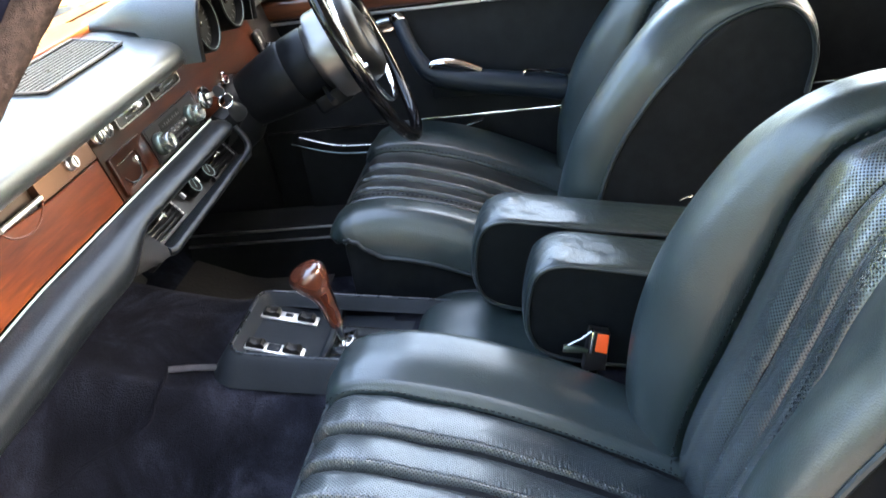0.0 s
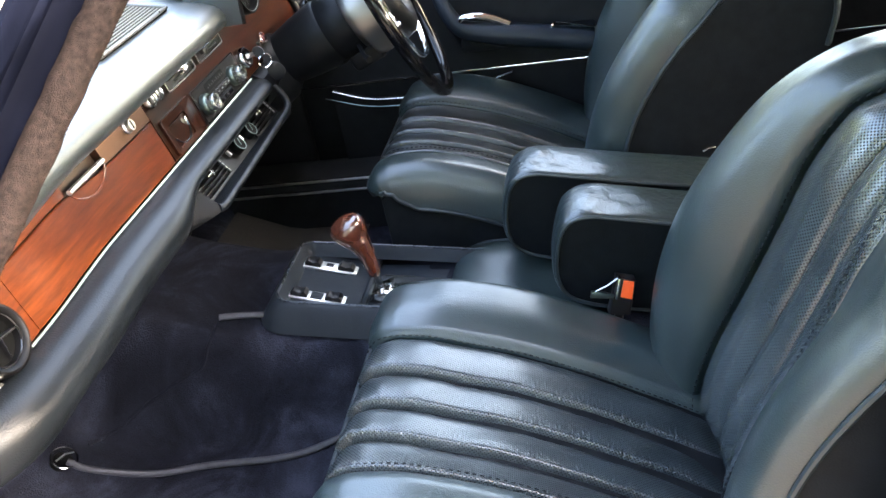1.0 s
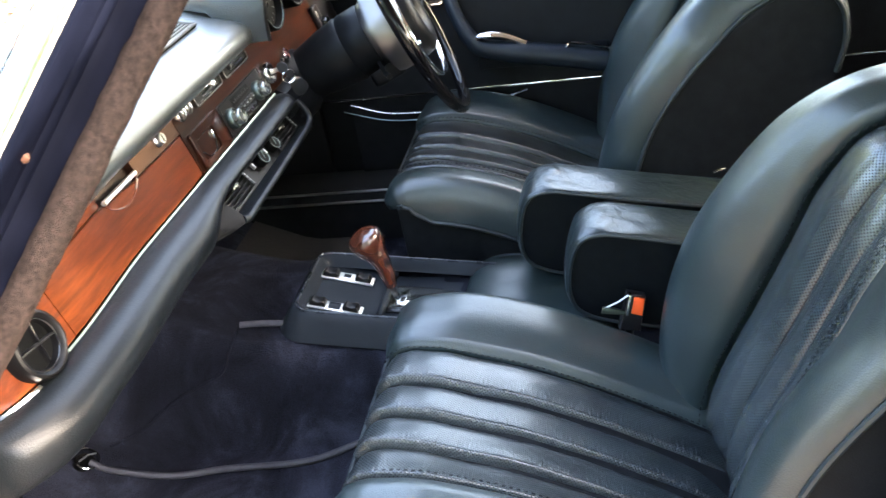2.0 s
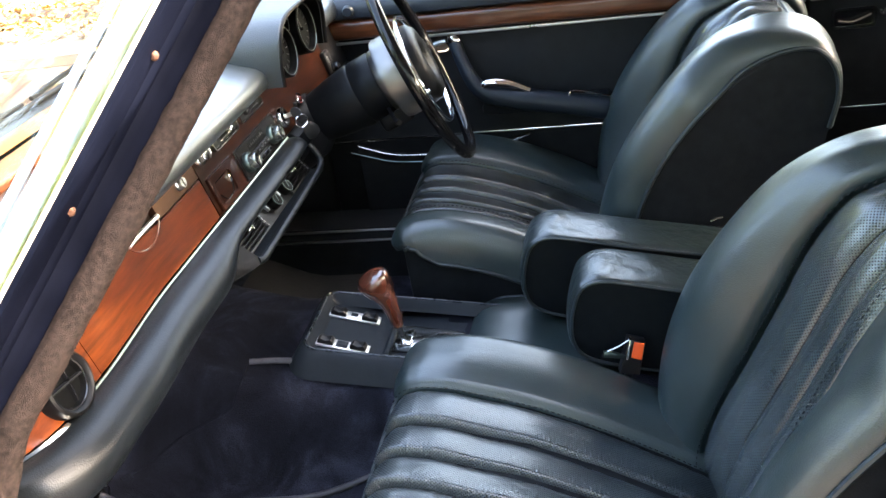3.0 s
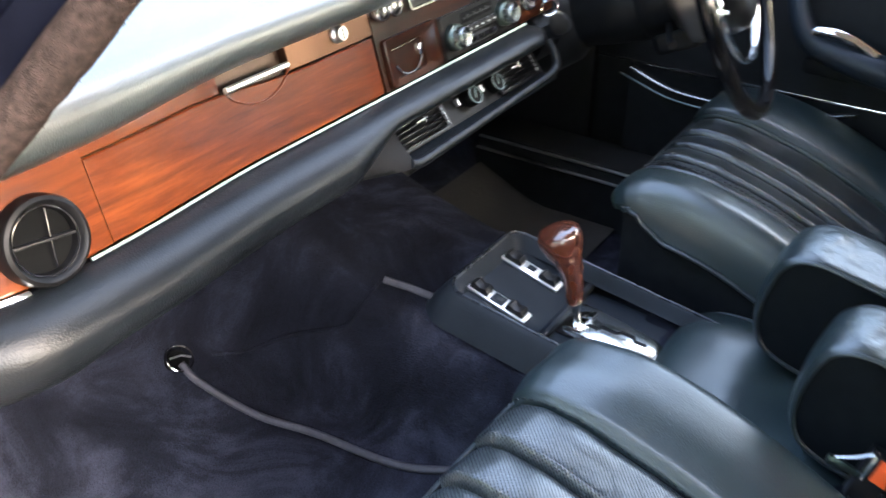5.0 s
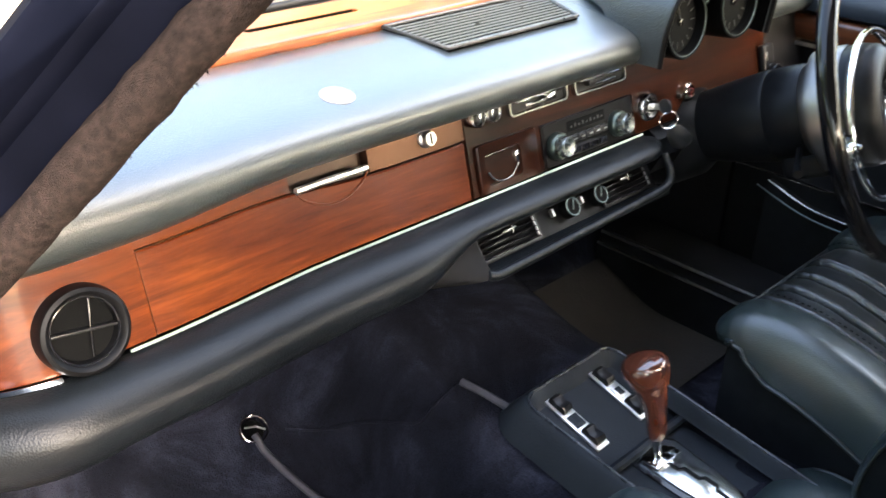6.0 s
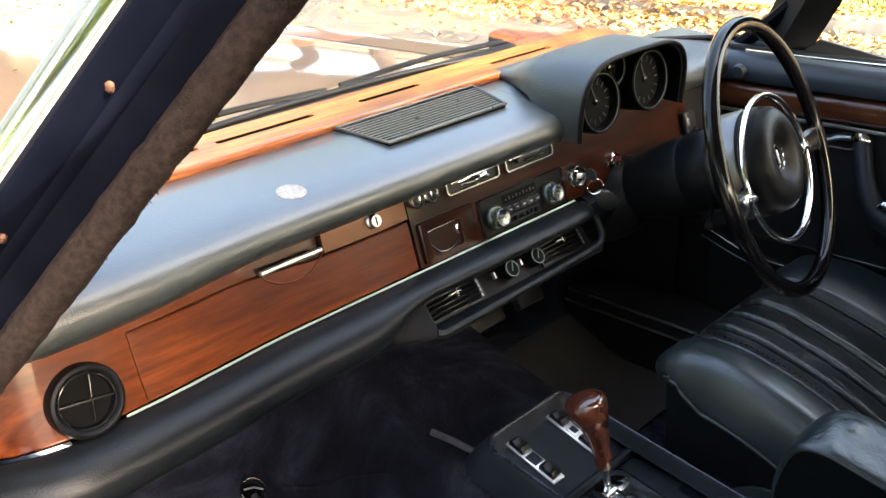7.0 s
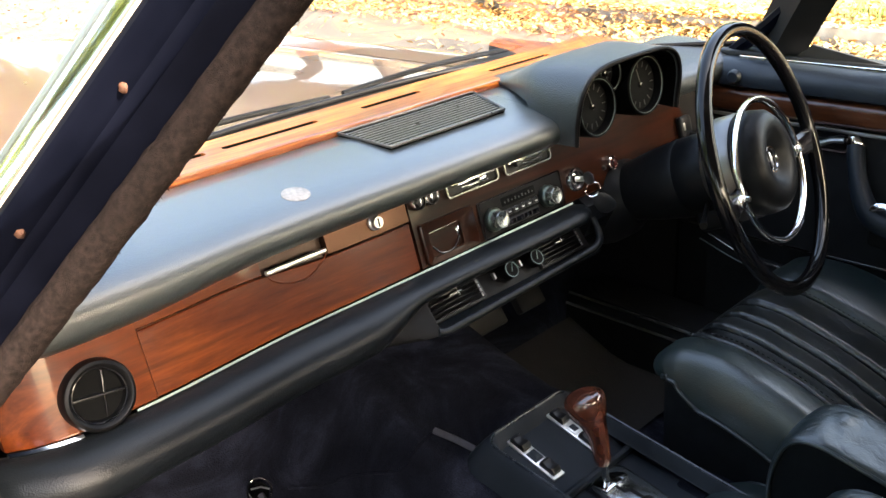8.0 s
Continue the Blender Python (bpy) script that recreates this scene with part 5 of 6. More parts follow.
def build_keys():
    key = thing("ignition_key", "key with a dark leather fob hanging in the ignition", "key", tuple(on_fascia(1.400, 0.901, 0.012)))
    key.matrix_world = Matrix.Identity(4)
    m = face_pose(1.400, 0.901, 0.010)
    part("key_blade", rbox(-0.0012, 0.0012, -0.004, 0.004, 0, 0.016, 0.0004, m=m), M_SATIN, key)
    part("key_bow", lathe([(0, -0.0012), (0.010, -0.0012), (0.011, 0), (0.010, 0.0012), (0, 0.0012)], 20, m @ Matrix.Translation((0, 0, 0.024)) @ Euler((0, radians(90), 0)).to_matrix().to_4x4()), M_KEYFOB, key)
    c = m @ Vector((0, -0.010, 0.030))
    part("key_ring", tube([c + Vector((0.010 * math.cos(a), 0.006 * math.cos(a) + 0.004 * math.sin(a), -0.009 + 0.011 * math.sin(a))) for a in [2 * math.pi * k / 20 for k in range(20)]], 0.001, 6, closed=True), M_CHROME, key)
    s = curve_pts([c + Vector((0.002, 0.002, -0.016)), c + Vector((0.006, 0.012, -0.028)), c + Vector((0.008, 0.030, -0.046)), c + Vector((0.008, 0.036, -0.056))], 12)
    part("fob", tube(s, [0.004, 0.007, 0.010, 0.012, 0.0135, 0.0145, 0.015, 0.015, 0.0145, 0.013, 0.010, 0.005], 12, flat=0.28), M_KEYFOB, key, "dark leather fob")


# ---- steering ----
WHEEL = Vector((-0.2316, 1.5773, 0.9348))
WHEEL_TILT, WHEEL_YAW = 22.0, 10.0


def wheel_pose(tilt=WHEEL_TILT):
    """z out of the wheel to the driver, x along the car's width, y up the wheel."""
    a, b = radians(tilt), radians(WHEEL_YAW)
    out = Vector((math.cos(a) * math.cos(b), math.cos(a) * math.sin(b), math.sin(a)))
    side = Vector((-math.sin(b), math.cos(b), 0))
    m = Matrix((side, out.cross(side), out)).transposed().to_4x4()
    m.translation = WHEEL
    return m


def ring(m, r, h, n=64, squash=1.0):
    return [m @ Vector((r * math.cos(2 * math.pi * k / n), r * squash * math.sin(2 * math.pi * k / n), h)) for k in range(n)]


def build_wheel():
    m = wheel_pose()
    wheel = thing("steering_wheel", "large thin-rimmed black steering wheel with chrome horn ring", "steering wheel", tuple(WHEEL))
    wheel.matrix_world = Matrix.Identity(4)
    part("rim", tube(ring(m, 0.2048, 0), 0.0120, 14, closed=True), M_RIM, wheel, "glossy black rim")
    part("horn_ring", tube(ring(m @ Matrix.Translation((0, -0.018, 0)), 0.130, -0.002, 56, 0.845), 0.0062, 10, closed=True, flat=0.75), M_CHROME, wheel, "chrome horn ring")
    h = m @ Matrix.Translation((0, -0.004, -0.020))
    hub = part("hub_pad", lathe([(0.078, -0.040), (0.082, -0.006), (0.083, 0.008), (0.079, 0.026), (0.068, 0.036), (0.054, 0.039), (0.040, 0.034), (0.030, 0.024), (0.024, 0.020), (0, 0.019)], 44, h), M_COLUMN, wheel, "padded black hub")
    part("hub_band", lathe([(0.0835, -0.050), (0.0845, -0.045), (0.0845, -0.012), (0.083, -0.008)], 44, h), M_SILVER, hub, "bright metal band")
    part("badge_ring", tube(ring(h, 0.020, 0.024, 32), 0.0015, 6, closed=True), M_CHROME, hub)
    part("badge", lathe([(0, 0.0225), (0.017, 0.0215)], 24, h), M_GLOSS, hub, "round dark badge")
    part("badge_centre", rbox(-0.003, 0.003, -0.011, 0.012, 0.0222, 0.0245, 0.001, m=h), M_SATIN, hub)
    for s in (-1, 1):
        rows = []
        for k in range(10):
            u = k / 9
            x = s * (0.070 + 0.128 * u)
            w, y, h = 0.017 + 0.010 * abs(u - 0.5), -0.026, -0.020 + 0.020 * u
            rows.append([m @ Vector((x, y + dy, h + dh)) for dy, dh in ((-w, 0), (-w * 0.7, 0.006), (w * 0.7, 0.006), (w, 0), (w * 0.7, -0.005), (-w * 0.7, -0.005))])
        part("spoke", sheet(rows, close_u=True), M_GLOSS, wheel)
        part("horn_bracket", rbox(s * 0.133 - 0.017, s * 0.133 + 0.017, -0.036, -0.016, -0.014, 0.002, 0.004, m=m), M_CHROME, wheel, "chrome horn ring bracket")
        part("bracket_screw", lathe([(0, 0.007), (0.004, 0.006), (0.005, 0)], 12, m @ Matrix.Translation((s * 0.130, -0.026, 0.002))), M_CHROME, wheel)


def build_column():
    m = wheel_pose()
    col = thing("steering_column", "dark plastic steering column shroud", "steering column", tuple(WHEEL))
    col.matrix_world = Matrix.Identity(4)
    part("collar", lathe([(0.055, -0.028), (0.064, -0.030), (0.066, -0.036), (0.066, -0.082), (0.063, -0.086)], 36, m), M_SILVER, col, "brushed metal collar")
    part("upper_shroud", lathe([(0.064, -0.085), (0.066, -0.090), (0.066, -0.130), (0.063, -0.135)], 36, m), M_COLUMN, col)
    part("shroud", lathe([(0.064, -0.134), (0.066, -0.139), (0.060, -0.19), (0.052, -0.235), (0.050, -0.27), (0.050, -0.42)], 36, m), M_COLUMN, col)
    part("switch_pod", rbox(-0.04, 0.02, -0.088, -0.05, -0.13, -0.06, 0.010, 3, m), M_COLUMN, col)
    part("stalk", tube([m @ Vector((-0.02, -0.03, -0.10)), m @ Vector((-0.10, -0.05, -0.085)), m @ Vector((-0.13, -0.052, -0.075))], [0.004, 0.004, 0.006], 8), M_VENT, col, "black stalk")
    part("boot", lathe([(0.055, -0.40), (0.075, -0.37), (0.080, -0.30), (0.070, -0.255), (0.054, -0.235)], 30, m), M_COLUMN, col)


def build_pedals():
    for y, w, name, label in ((1.50, 0.055, "brake_pedal", "black rubber brake pedal in the dark footwell"), (1.64, 0.04, "accelerator_pedal", "black hinged accelerator pedal in the dark footwell")):
        p = thing(name, label, "pedal", (-0.80, y, 0.50))
        part("pad", rbox(-0.012, 0.012, -w, w, -0.035, 0.035, 0.006, m=Euler((0, radians(-35), 0)).to_matrix().to_4x4()), M_RUBBER, p)
        part("arm", tube([(-0.01, 0, 0.01), (-0.06, 0, 0.10), (-0.12, 0, 0.20)], 0.007, 8), M_BLACK, p)


# ---- centre console ----
def console_z(x):
    return 0.560 - 0.27 * (x + 0.40) if x < -0.27 else 0.525 - 0.08 * (x + 0.27)


def build_console():
    con = thing("centre_console", "dark blue-grey centre console with switch panel", "console", (-0.25, CENTRE, 0.5))
    con.matrix_world = Matrix.Identity(4)
    y0, y1 = 1.105, 1.292
    # tray: outer skirt, raised rim, inner floor
    def outline(grow, xa, xb, r):
        return rounded(xa - grow, xb + grow, y0 - grow, y1 + grow, r + grow * 0.6, 6)

    def lay(pts, dz):
        return [(x, y, console_z(x) + dz) for x, y in pts]
    rows = [lay(outline(0.034, -0.410, 0.05, 0.022), -0.024), lay(outline(0.027, -0.410, 0.05, 0.022), -0.012), lay(outline(0.014, -0.410, 0.05, 0.022), 0.008), lay(outline(0.009, -0.410, 0.05, 0.022), 0.015), lay(outline(0.005, -0.410, 0.05, 0.022), 0.019),
            lay(outline(0.001, -0.410, 0.05, 0.022), 0.0215), lay(outline(-0.004, -0.410, 0.05, 0.022), 0.018), lay(outline(-0.009, -0.410, 0.05, 0.020), 0.004), lay(outline(-0.013, -0.410, 0.05, 0.018), 0.0)]
    part("tray", sheet(rows, close_u=True), M_CONSOLE, con, "blue-grey vinyl tray", 50)
    part("rim_bead", tube(lay(outline(0.001, -0.410, 0.05, 0.022), 0.0212), 0.0024, 8, closed=True), M_SHEEN, con, "smooth raised rim")
    part("tray_floor", sheet([[(x, y, console_z(x) + 0.0005) for y in (y0 + 0.008, 1.16, 1.24, y1 - 0.008)] for x in (-0.402, -0.37, -0.33, -0.29, -0.27, -0.25, -0.2, -0.1, 0.0, 0.042)]), M_CONSOLE, con)
    part("cross_bar", tube([(-0.277, y0 + 0.006, console_z(-0.277) + 0.006), (-0.277, y1 - 0.006, console_z(-0.277) + 0.006)], 0.007, 8), M_CONSOLE, con)

    slope = Euler((0, radians(15), 0)).to_matrix().to_4x4()

    def top(x, y, dz=0.0):
        return Matrix.Translation((x, y, console_z(x) + dz)) @ slope
    # switch plates: chrome frame, two rocker switches, blank between
    for y in (1.153, 1.247):
        m = top(-0.357, y, 0.001)
        plate = part("switch_plate", rbox(-0.050, 0.050, -0.0125, 0.0125, 0, 0.004, 0.0012, m=m), M_STEEL, con, "silver switch plate")
        for dx in (-0.030, 0.030):
            prof = [(-0.0145, 0), (-0.0145, 0.006), (-0.009, 0.0105), (0, 0.0075), (0.009, 0.0105), (0.0145, 0.006), (0.0145, 0)]
            part("rocker_switch", slab([(a + dx, b + 0.004) for a, b in prof], -0.0090, 0.0090, "y", 0.0012, 2, m), M_BLACK, plate, "black rocker switch")
        part("blank", rbox(-0.0105, 0.0105, -0.009, 0.009, 0.004, 0.0062, 0.001, m=m), M_STEEL if y > 1.2 else M_CONSOLE, plate)
        part("blank_centre", rbox(-0.0065, 0.0065, -0.0055, 0.0055, 0.006, 0.0072, 0.0008, m=m), M_CONSOLE, plate)
    # selector gate: chrome surround with a stepped slot
    gate = [(-0.262, 1.172), (-0.205, 1.173), (-0.152, 1.178), (-0.140, 1.188), (-0.138, 1.205), (-0.144, 1.222), (-0.156, 1.229), (-0.205, 1.236), (-0.256, 1.240), (-0.268, 1.232), (-0.272, 1.205), (-0.270, 1.180)]
    rim = [(-0.205 + (x + 0.205) * 1.13, 1.206 + (y - 1.206) * 1.22) for x, y in gate]
    inner = [(-0.205 + (x + 0.205) * 0.95, 1.206 + (y - 1.206) * 0.90) for x, y in gate]

    def on(pts, dz):
        return [(x, y, console_z(max(x, -0.2699)) + dz) for x, y in pts]
    g = part("selector_gate", sheet([on(rim, 0.0), on(rim, 0.003), on(gate, 0.005), on(gate, 0.001)], close_u=True), M_GLOSS, con, "black selector surround with a chrome gate", 30)
    bm = sheet([on(gate, 0.002), on(gate, 0.0085), on(inner, 0.0105)], close_u=True)
    bm.faces.new([bm.verts.new(p) for p in on(inner, 0.0105)])
    bmesh.ops.remove_doubles(bm, verts=bm.verts, dist=0.0002)
    part("gate_plate", bm, M_GATE, g, "polished chrome gate plate")
    zig = [(-0.240, 1.196), (-0.222, 1.196), (-0.218, 1.204), (-0.196, 1.204), (-0.192, 1.211), (-0.174, 1.211), (-0.170, 1.204), (-0.152, 1.204)]
    part("gate_slot", tube([(x, y, console_z(x) + 0.0092) for x, y in zig], 0.0036, 6), M_MATTE, g, "stepped black slot")
    part("cover_plate", rbox(-0.262, -0.236, 1.172, 1.226, console_z(-0.25) + 0.008, console_z(-0.25) + 0.014, 0.002), M_CHROME, g)


def build_selector():
    sel = thing("gear_selector", "glossy brown gear knob on a short chrome stem", "gear selector", (-0.253, 1.193, 0.53))
    sel.matrix_world = Matrix.Identity(4)
    part("stem", tube([(-0.250, 1.193, 0.520), (-0.256, 1.192, 0.560), (-0.258, 1.1915, 0.575)], [0.007, 0.0055, 0.0055], 12), M_CHROME, sel, "chrome stem")
    axis = curve_pts([(-0.258, 1.1915, 0.566), (-0.261, 1.190, 0.592), (-0.266, 1.188, 0.618), (-0.274, 1.185, 0.642), (-0.281, 1.182, 0.662), (-0.287, 1.181, 0.676), (-0.290, 1.1805, 0.684)], 26)
    prof = [0.0095, 0.0112, 0.0118, 0.0121, 0.0124, 0.0128, 0.0132, 0.0138, 0.0146, 0.0156, 0.0168, 0.0182, 0.0198, 0.0214, 0.0230, 0.0244, 0.0255, 0.0262, 0.0264, 0.0260, 0.0249, 0.0230, 0.0200, 0.0160, 0.0105, 0.003]
    part("knob", tube(axis, [r * 1.08 + 0.002 * (k > 12) for k, r in enumerate(prof)], 22), M_KNOBWOOD, sel, "glossy brown bakelite knob", 70)


# ---- seats ----
def path_frame(pts, i):
    d = (pts[min(i + 1, len(pts) - 1)] - pts[max(i - 1, 0)]).normalized()
    return d, Vector((-d.y, d.x))  # along the path, and out of the upholstery, in the x-z plane


PLEAT_STEPS = (0, 0, 0.012, 0.03, 0.055, 0.085, 0.12, 0.17, 0.26, 0.38, 0.5, 0.62, 0.74, 0.84, 0.91, 0.95, 0.98, 1, 1)


def strip(pts, y0, y1, dome, tuck=0.022, waist=None, seed=0, wave=0.0016, dish=None, peak=0.10, inset=0.0019, steep=2.4, under=0.0):
    """One upholstered strip along the path; dish(y, i) sinks it below the path."""
    rows = []
    for i, p in enumerate(pts):
        _, n = path_frame(pts, i)
        k = waist(i) if waist else 1.0
        row = []
        for u in PLEAT_STEPS:
            first = len(row) == 0 or len(row) == len(PLEAT_STEPS) - 1
            edge = min(1.0, 2.6 * max(0.0, abs(2 * u - 1) - 0.55))
            off = -tuck if first else -0.009 + dome * (1 - ((peak - u) / peak) ** steep if u < peak else 1 - 0.58 * ((u - peak) / (1 - peak)) ** 1.3 - 0.42 * ((u - peak) / (1 - peak)) ** 12) * (0.35 + 0.65 * smooth(0, 9, len(pts) - 1 - i)) * (0.25 + 0.75 * smooth(0, 12, i))
            yy = y0 + inset + (y1 - y0 - 2 * inset) * u
            if first:
                yy += under * (1 if u < 0.5 else -1)
            elif under and u < 0.2:
                yy += under * (0.5 - 1.4 * smooth(0.0, 0.035, u)) * (1 - smooth(0.03, 0.19, u))
            y = yy * k
            if not first:
                off += noise.noise(Vector((p.x * 16 + seed, y * 34, p.y * 16))) * wave + noise.noise(Vector((p.x * 55, y * 50 + seed, p.y * 55))) * wave * 0.3
                off += edge * noise.noise(Vector((p.x * 95 + seed, u * 2.0, p.y * 95))) * wave * 1.1
            if dish:
                off -= dish(yy, i)
            row.append((p.x + n.x * off, y, p.y + n.y * off))
        rows.append(row)
    return sheet(rows, uv=True)


def rolled_edge(p, n, y, shoulder, sign, dome, drop, a):
    off = dome - drop * (1 - math.cos(a))
    return (p.x + n.x * off, y + sign * shoulder * math.sin(a), p.y + n.y * off)


def bolster(low, crest, ys, yo, dome, drop, shoulder, waist=None, seed=0, sink=None, swell=0.0085, rise=0.9, curl=0.0):
    """A side bolster that swells from the seam on the low path to the crest path, then rolls over to the piping."""
    sign = 1 if yo > ys else -1
    rows = []
    for i, c in enumerate(crest):
        _, n = path_frame(crest, i)
        _, nl = path_frame(low, i)
        k = waist(i) if waist else 1.0
        s, e = ys * k, (yo - sign * shoulder) * k
        d = sink(ys, i) if sink else 0.0
        a = Vector((low[i].x - nl.x * (0.0045 + d), low[i].y - nl.y * (0.0045 + d)))
        b = Vector((c.x + n.x * dome, c.y + n.y * dome))
        s += sign * 0.0022
        row = [(a.x - nl.x * 0.016, s + sign * curl * 1.2, a.y - nl.y * 0.016), (a.x - nl.x * 0.005, s + sign * curl, a.y - nl.y * 0.005)]
        for u in (0, 0.02, 0.045, 0.075, 0.11, 0.16, 0.24, 0.36, 0.5, 0.68, 0.84, 1.0):
            t = math.sin(u * math.pi / 2) ** rise
            q = a.lerp(b, t) + n * (swell * smooth(0.0, 0.09, u) * (1 - smooth(0.3, 0.9, u)) + noise.noise(Vector((c.x * 11 + seed, u * 3, c.y * 11))) * 0.0007 * min(1, u * 4))
            row.append((q.x, s + (e - s) * u + sign * curl * (0.25 - 0.85 * smooth(0.0, 0.03, u)) * (1 - smooth(0.02, 0.16, u)), q.y))
        for j in range(1, 9):
            row.append(rolled_edge(c, n, e, shoulder, sign, dome, drop(i), radians(90 * j / 8)))
        rows.append(row)
    return sheet(rows, uv=True)


def piping(crest, yo, dome, drop, shoulder, sign, waist=None, r=0.0036):
    line = []
    for i, p in enumerate(crest):
        _, n = path_frame(crest, i)
        k = waist(i) if waist else 1.0
        line.append(rolled_edge(p, n, (yo - sign * shoulder) * k, shoulder + 0.002, sign, dome, drop(i) + 0.002, math.pi / 2))
    return tube(line, r, 8)


def stitches(pts, ys, side, waist=None, gap=0.009, dish=None):
    """A row of thread stitches beside a seam."""
    bm = bmesh.new()
    run, target = 0.0, 0.02
    for i in range(1, len(pts)):
        seg = (pts[i] - pts[i - 1]).length
        while target < run + seg:
            u = (target - run) / seg
            p = pts[i - 1].lerp(pts[i], u)
            d, n = path_frame(pts, i)
            k = waist(i) if waist else 1.0
            off = 0.0036 - (dish(ys, i) if dish else 0)
            c = Vector((p.x + n.x * off, (ys + side * 0.0085) * k, p.y + n.y * off))
            along = Vector((d.x, 0, d.y))
            tube([c - along * 0.0022, c + along * 0.0024], 0.0010, 5, bm=bm)
            target += gap
        run += seg
    return bm


CUSHION = [(0.002, 0.622), (-0.003, 0.636), (0.010, 0.655), (0.026, 0.663), (0.050, 0.668), (0.110, 0.668), (0.200, 0.645), (0.300, 0.602), (0.400, 0.549), (0.500, 0.490)]
CREST = [(0.405, 0.455), (0.388, 0.540), (0.392, 0.620), (0.410, 0.700), (0.440, 0.775), (0.487, 0.850), (0.545, 0.917), (0.615, 0.966), (0.690, 0.981), (0.758, 0.969), (0.794, 0.930), (0.804, 0.875), (0.794, 0.815)]
PANEL = [(0.468, 0.455), (0.462, 0.510), (0.478, 0.575), (0.506, 0.645), (0.537, 0.715), (0.568, 0.790), (0.597, 0.860), (0.636, 0.920), (0.690, 0.965), (0.750, 0.964), (0.788, 0.930), (0.799, 0.875), (0.790, 0.815)]
SEAMS = (-0.150, -0.090, -0.031, 0.034, 0.111)
WORN_SEAMS = (-0.151, -0.099, -0.046, 0.011, 0.096)
BACK_SEAMS = (-0.084, -0.013, 0.048, 0.124)


def build_seat(name_label, x0, yc, dz, worn, flat_side=0, flat=0.0):
    seat = thing("front_seat", name_label, "car seat", (x0, yc, 0), "front seats")
    seams = WORN_SEAMS if worn else SEAMS
    half, shoulder, edge = 0.245, 0.045, 0.034
    pleat_label = "creased dark leather pleat" if worn else "perforated navy leather pleat"

    cp = [Vector((p[0], p[1])) for p in curve_pts([(x, z + dz) for x, z in CUSHION], 96)]

    def hollow(y, i):
        return (0.013 if worn else 0.022) * (1 - min(1.0, abs(y) / 0.165) ** 4) * smooth(0.0, 0.16, cp[i].x)

    cush = part("cushion_base", slab([(0.018, 0.36), (0.014, 0.612 + dz), (0.030, 0.630 + dz), (0.06, 0.640 + dz), (0.11, 0.640 + dz), (0.2, 0.617 + dz), (0.3, 0.574 + dz), (0.4, 0.521 + dz), (0.5, 0.462 + dz), (0.5, 0.36)], -half + 0.012, half - 0.012, "y", 0.008), M_SIDE, seat, "black vinyl cushion base")
    for k in range(4):
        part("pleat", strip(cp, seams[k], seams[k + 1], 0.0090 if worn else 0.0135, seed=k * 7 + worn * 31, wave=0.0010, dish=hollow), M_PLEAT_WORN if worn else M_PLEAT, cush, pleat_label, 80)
    for s in (-1, 1):
        deep = 0.050 if worn and s < 0 else 0.0  # the leather reaches further down beside the tunnel

        def roll(i, deep=deep):
            return 0.032 + deep * smooth(0.0, 0.095, cp[i].x)
        part("bolster", bolster(cp, cp, seams[0 if s < 0 else 4], s * half, 0.008, roll, edge, seed=s * 5, sink=hollow, swell=0.004 if worn and s < 0 else 0.0085), M_SEAT, cush, "smooth navy leather bolster", 80)
        part("piping", piping(cp[8:], s * half, 0.008, lambda i: roll(i + 8), edge, s), M_PIPING, cush)
        th = part("stitching", stitches(cp, seams[0 if s < 0 else 4], -s, dish=hollow), M_THREAD, cush)
        tagged(th, kind="stuff")
    part("piping", tube([(-0.0055, y, 0.634 + dz) for y in (-half + 0.03, -0.1, 0, 0.1, half - 0.03)], 0.0032, 8), M_PIPING, cush)

    crest = [Vector((p[0], p[1])) for p in curve_pts([(x, z + dz * 0.5) for x, z in CREST], 84)]
    panel = [Vector((p[0], p[1])) for p in curve_pts([(x, z + dz * 0.5) for x, z in PANEL], 84)]

    def waist(i):
        return 1.0 - 0.10 * smooth(0.90, 0.985, crest[i].y if i < 56 else 0.99)

    def dished(y, i):
        return -0.030 * (y / 0.13) ** 2 * (1 - smooth(0.90, 0.965, panel[i].y if i < 56 else 0.97))

    def roll_off(i):
        x = crest[i].x
        return 0.064 - 0.054 * smooth(0.54, 0.83, x)
    core = [(0.53, 0.42), (0.53, 0.56), (0.60, 0.70), (0.655, 0.84), (0.70, 0.91), (0.75, 0.915), (0.783, 0.88), (0.765, 0.70), (0.72, 0.42)]
    back = part("backrest", slab([(x, z + dz * 0.5) for x, z in core], -half + 0.03, half - 0.03, "y", 0.006), M_SIDE, seat, "black backrest core and rear panel")
    end = 62
    for k in range(3):
        part("pleat", strip(panel[:end], BACK_SEAMS[k], BACK_SEAMS[k + 1], 0.0185, waist=waist, seed=50 + k * 3 + worn * 11, wave=0.0008, dish=dished, peak=0.42, inset=0.0036, steep=3.4, under=0.006), M_PLEAT_BACK_LIT, back, "perforated navy leather pleat", 80)
    part("top_yoke", strip(panel[end - 1:], BACK_SEAMS[0], BACK_SEAMS[-1], 0.005, waist=lambda i: waist(i + end - 1), seed=90, tuck=0.006, dish=lambda y, i: dished(y, i + end - 1)), M_SEAT, back, "plain leather top yoke", 80)
    joint = []
    for k in range(13):
        y = BACK_SEAMS[0] + (BACK_SEAMS[-1] - BACK_SEAMS[0]) * k / 12
        _, n = path_frame(panel, end - 1)
        p = panel[end - 1] + n * (0.004 - dished(y, end - 1))
        joint.append((p.x, y * waist(end - 1), p.y))
    part("yoke_seam", tube(joint, 0.003, 8), M_PIPING, back, "folded leather seam")
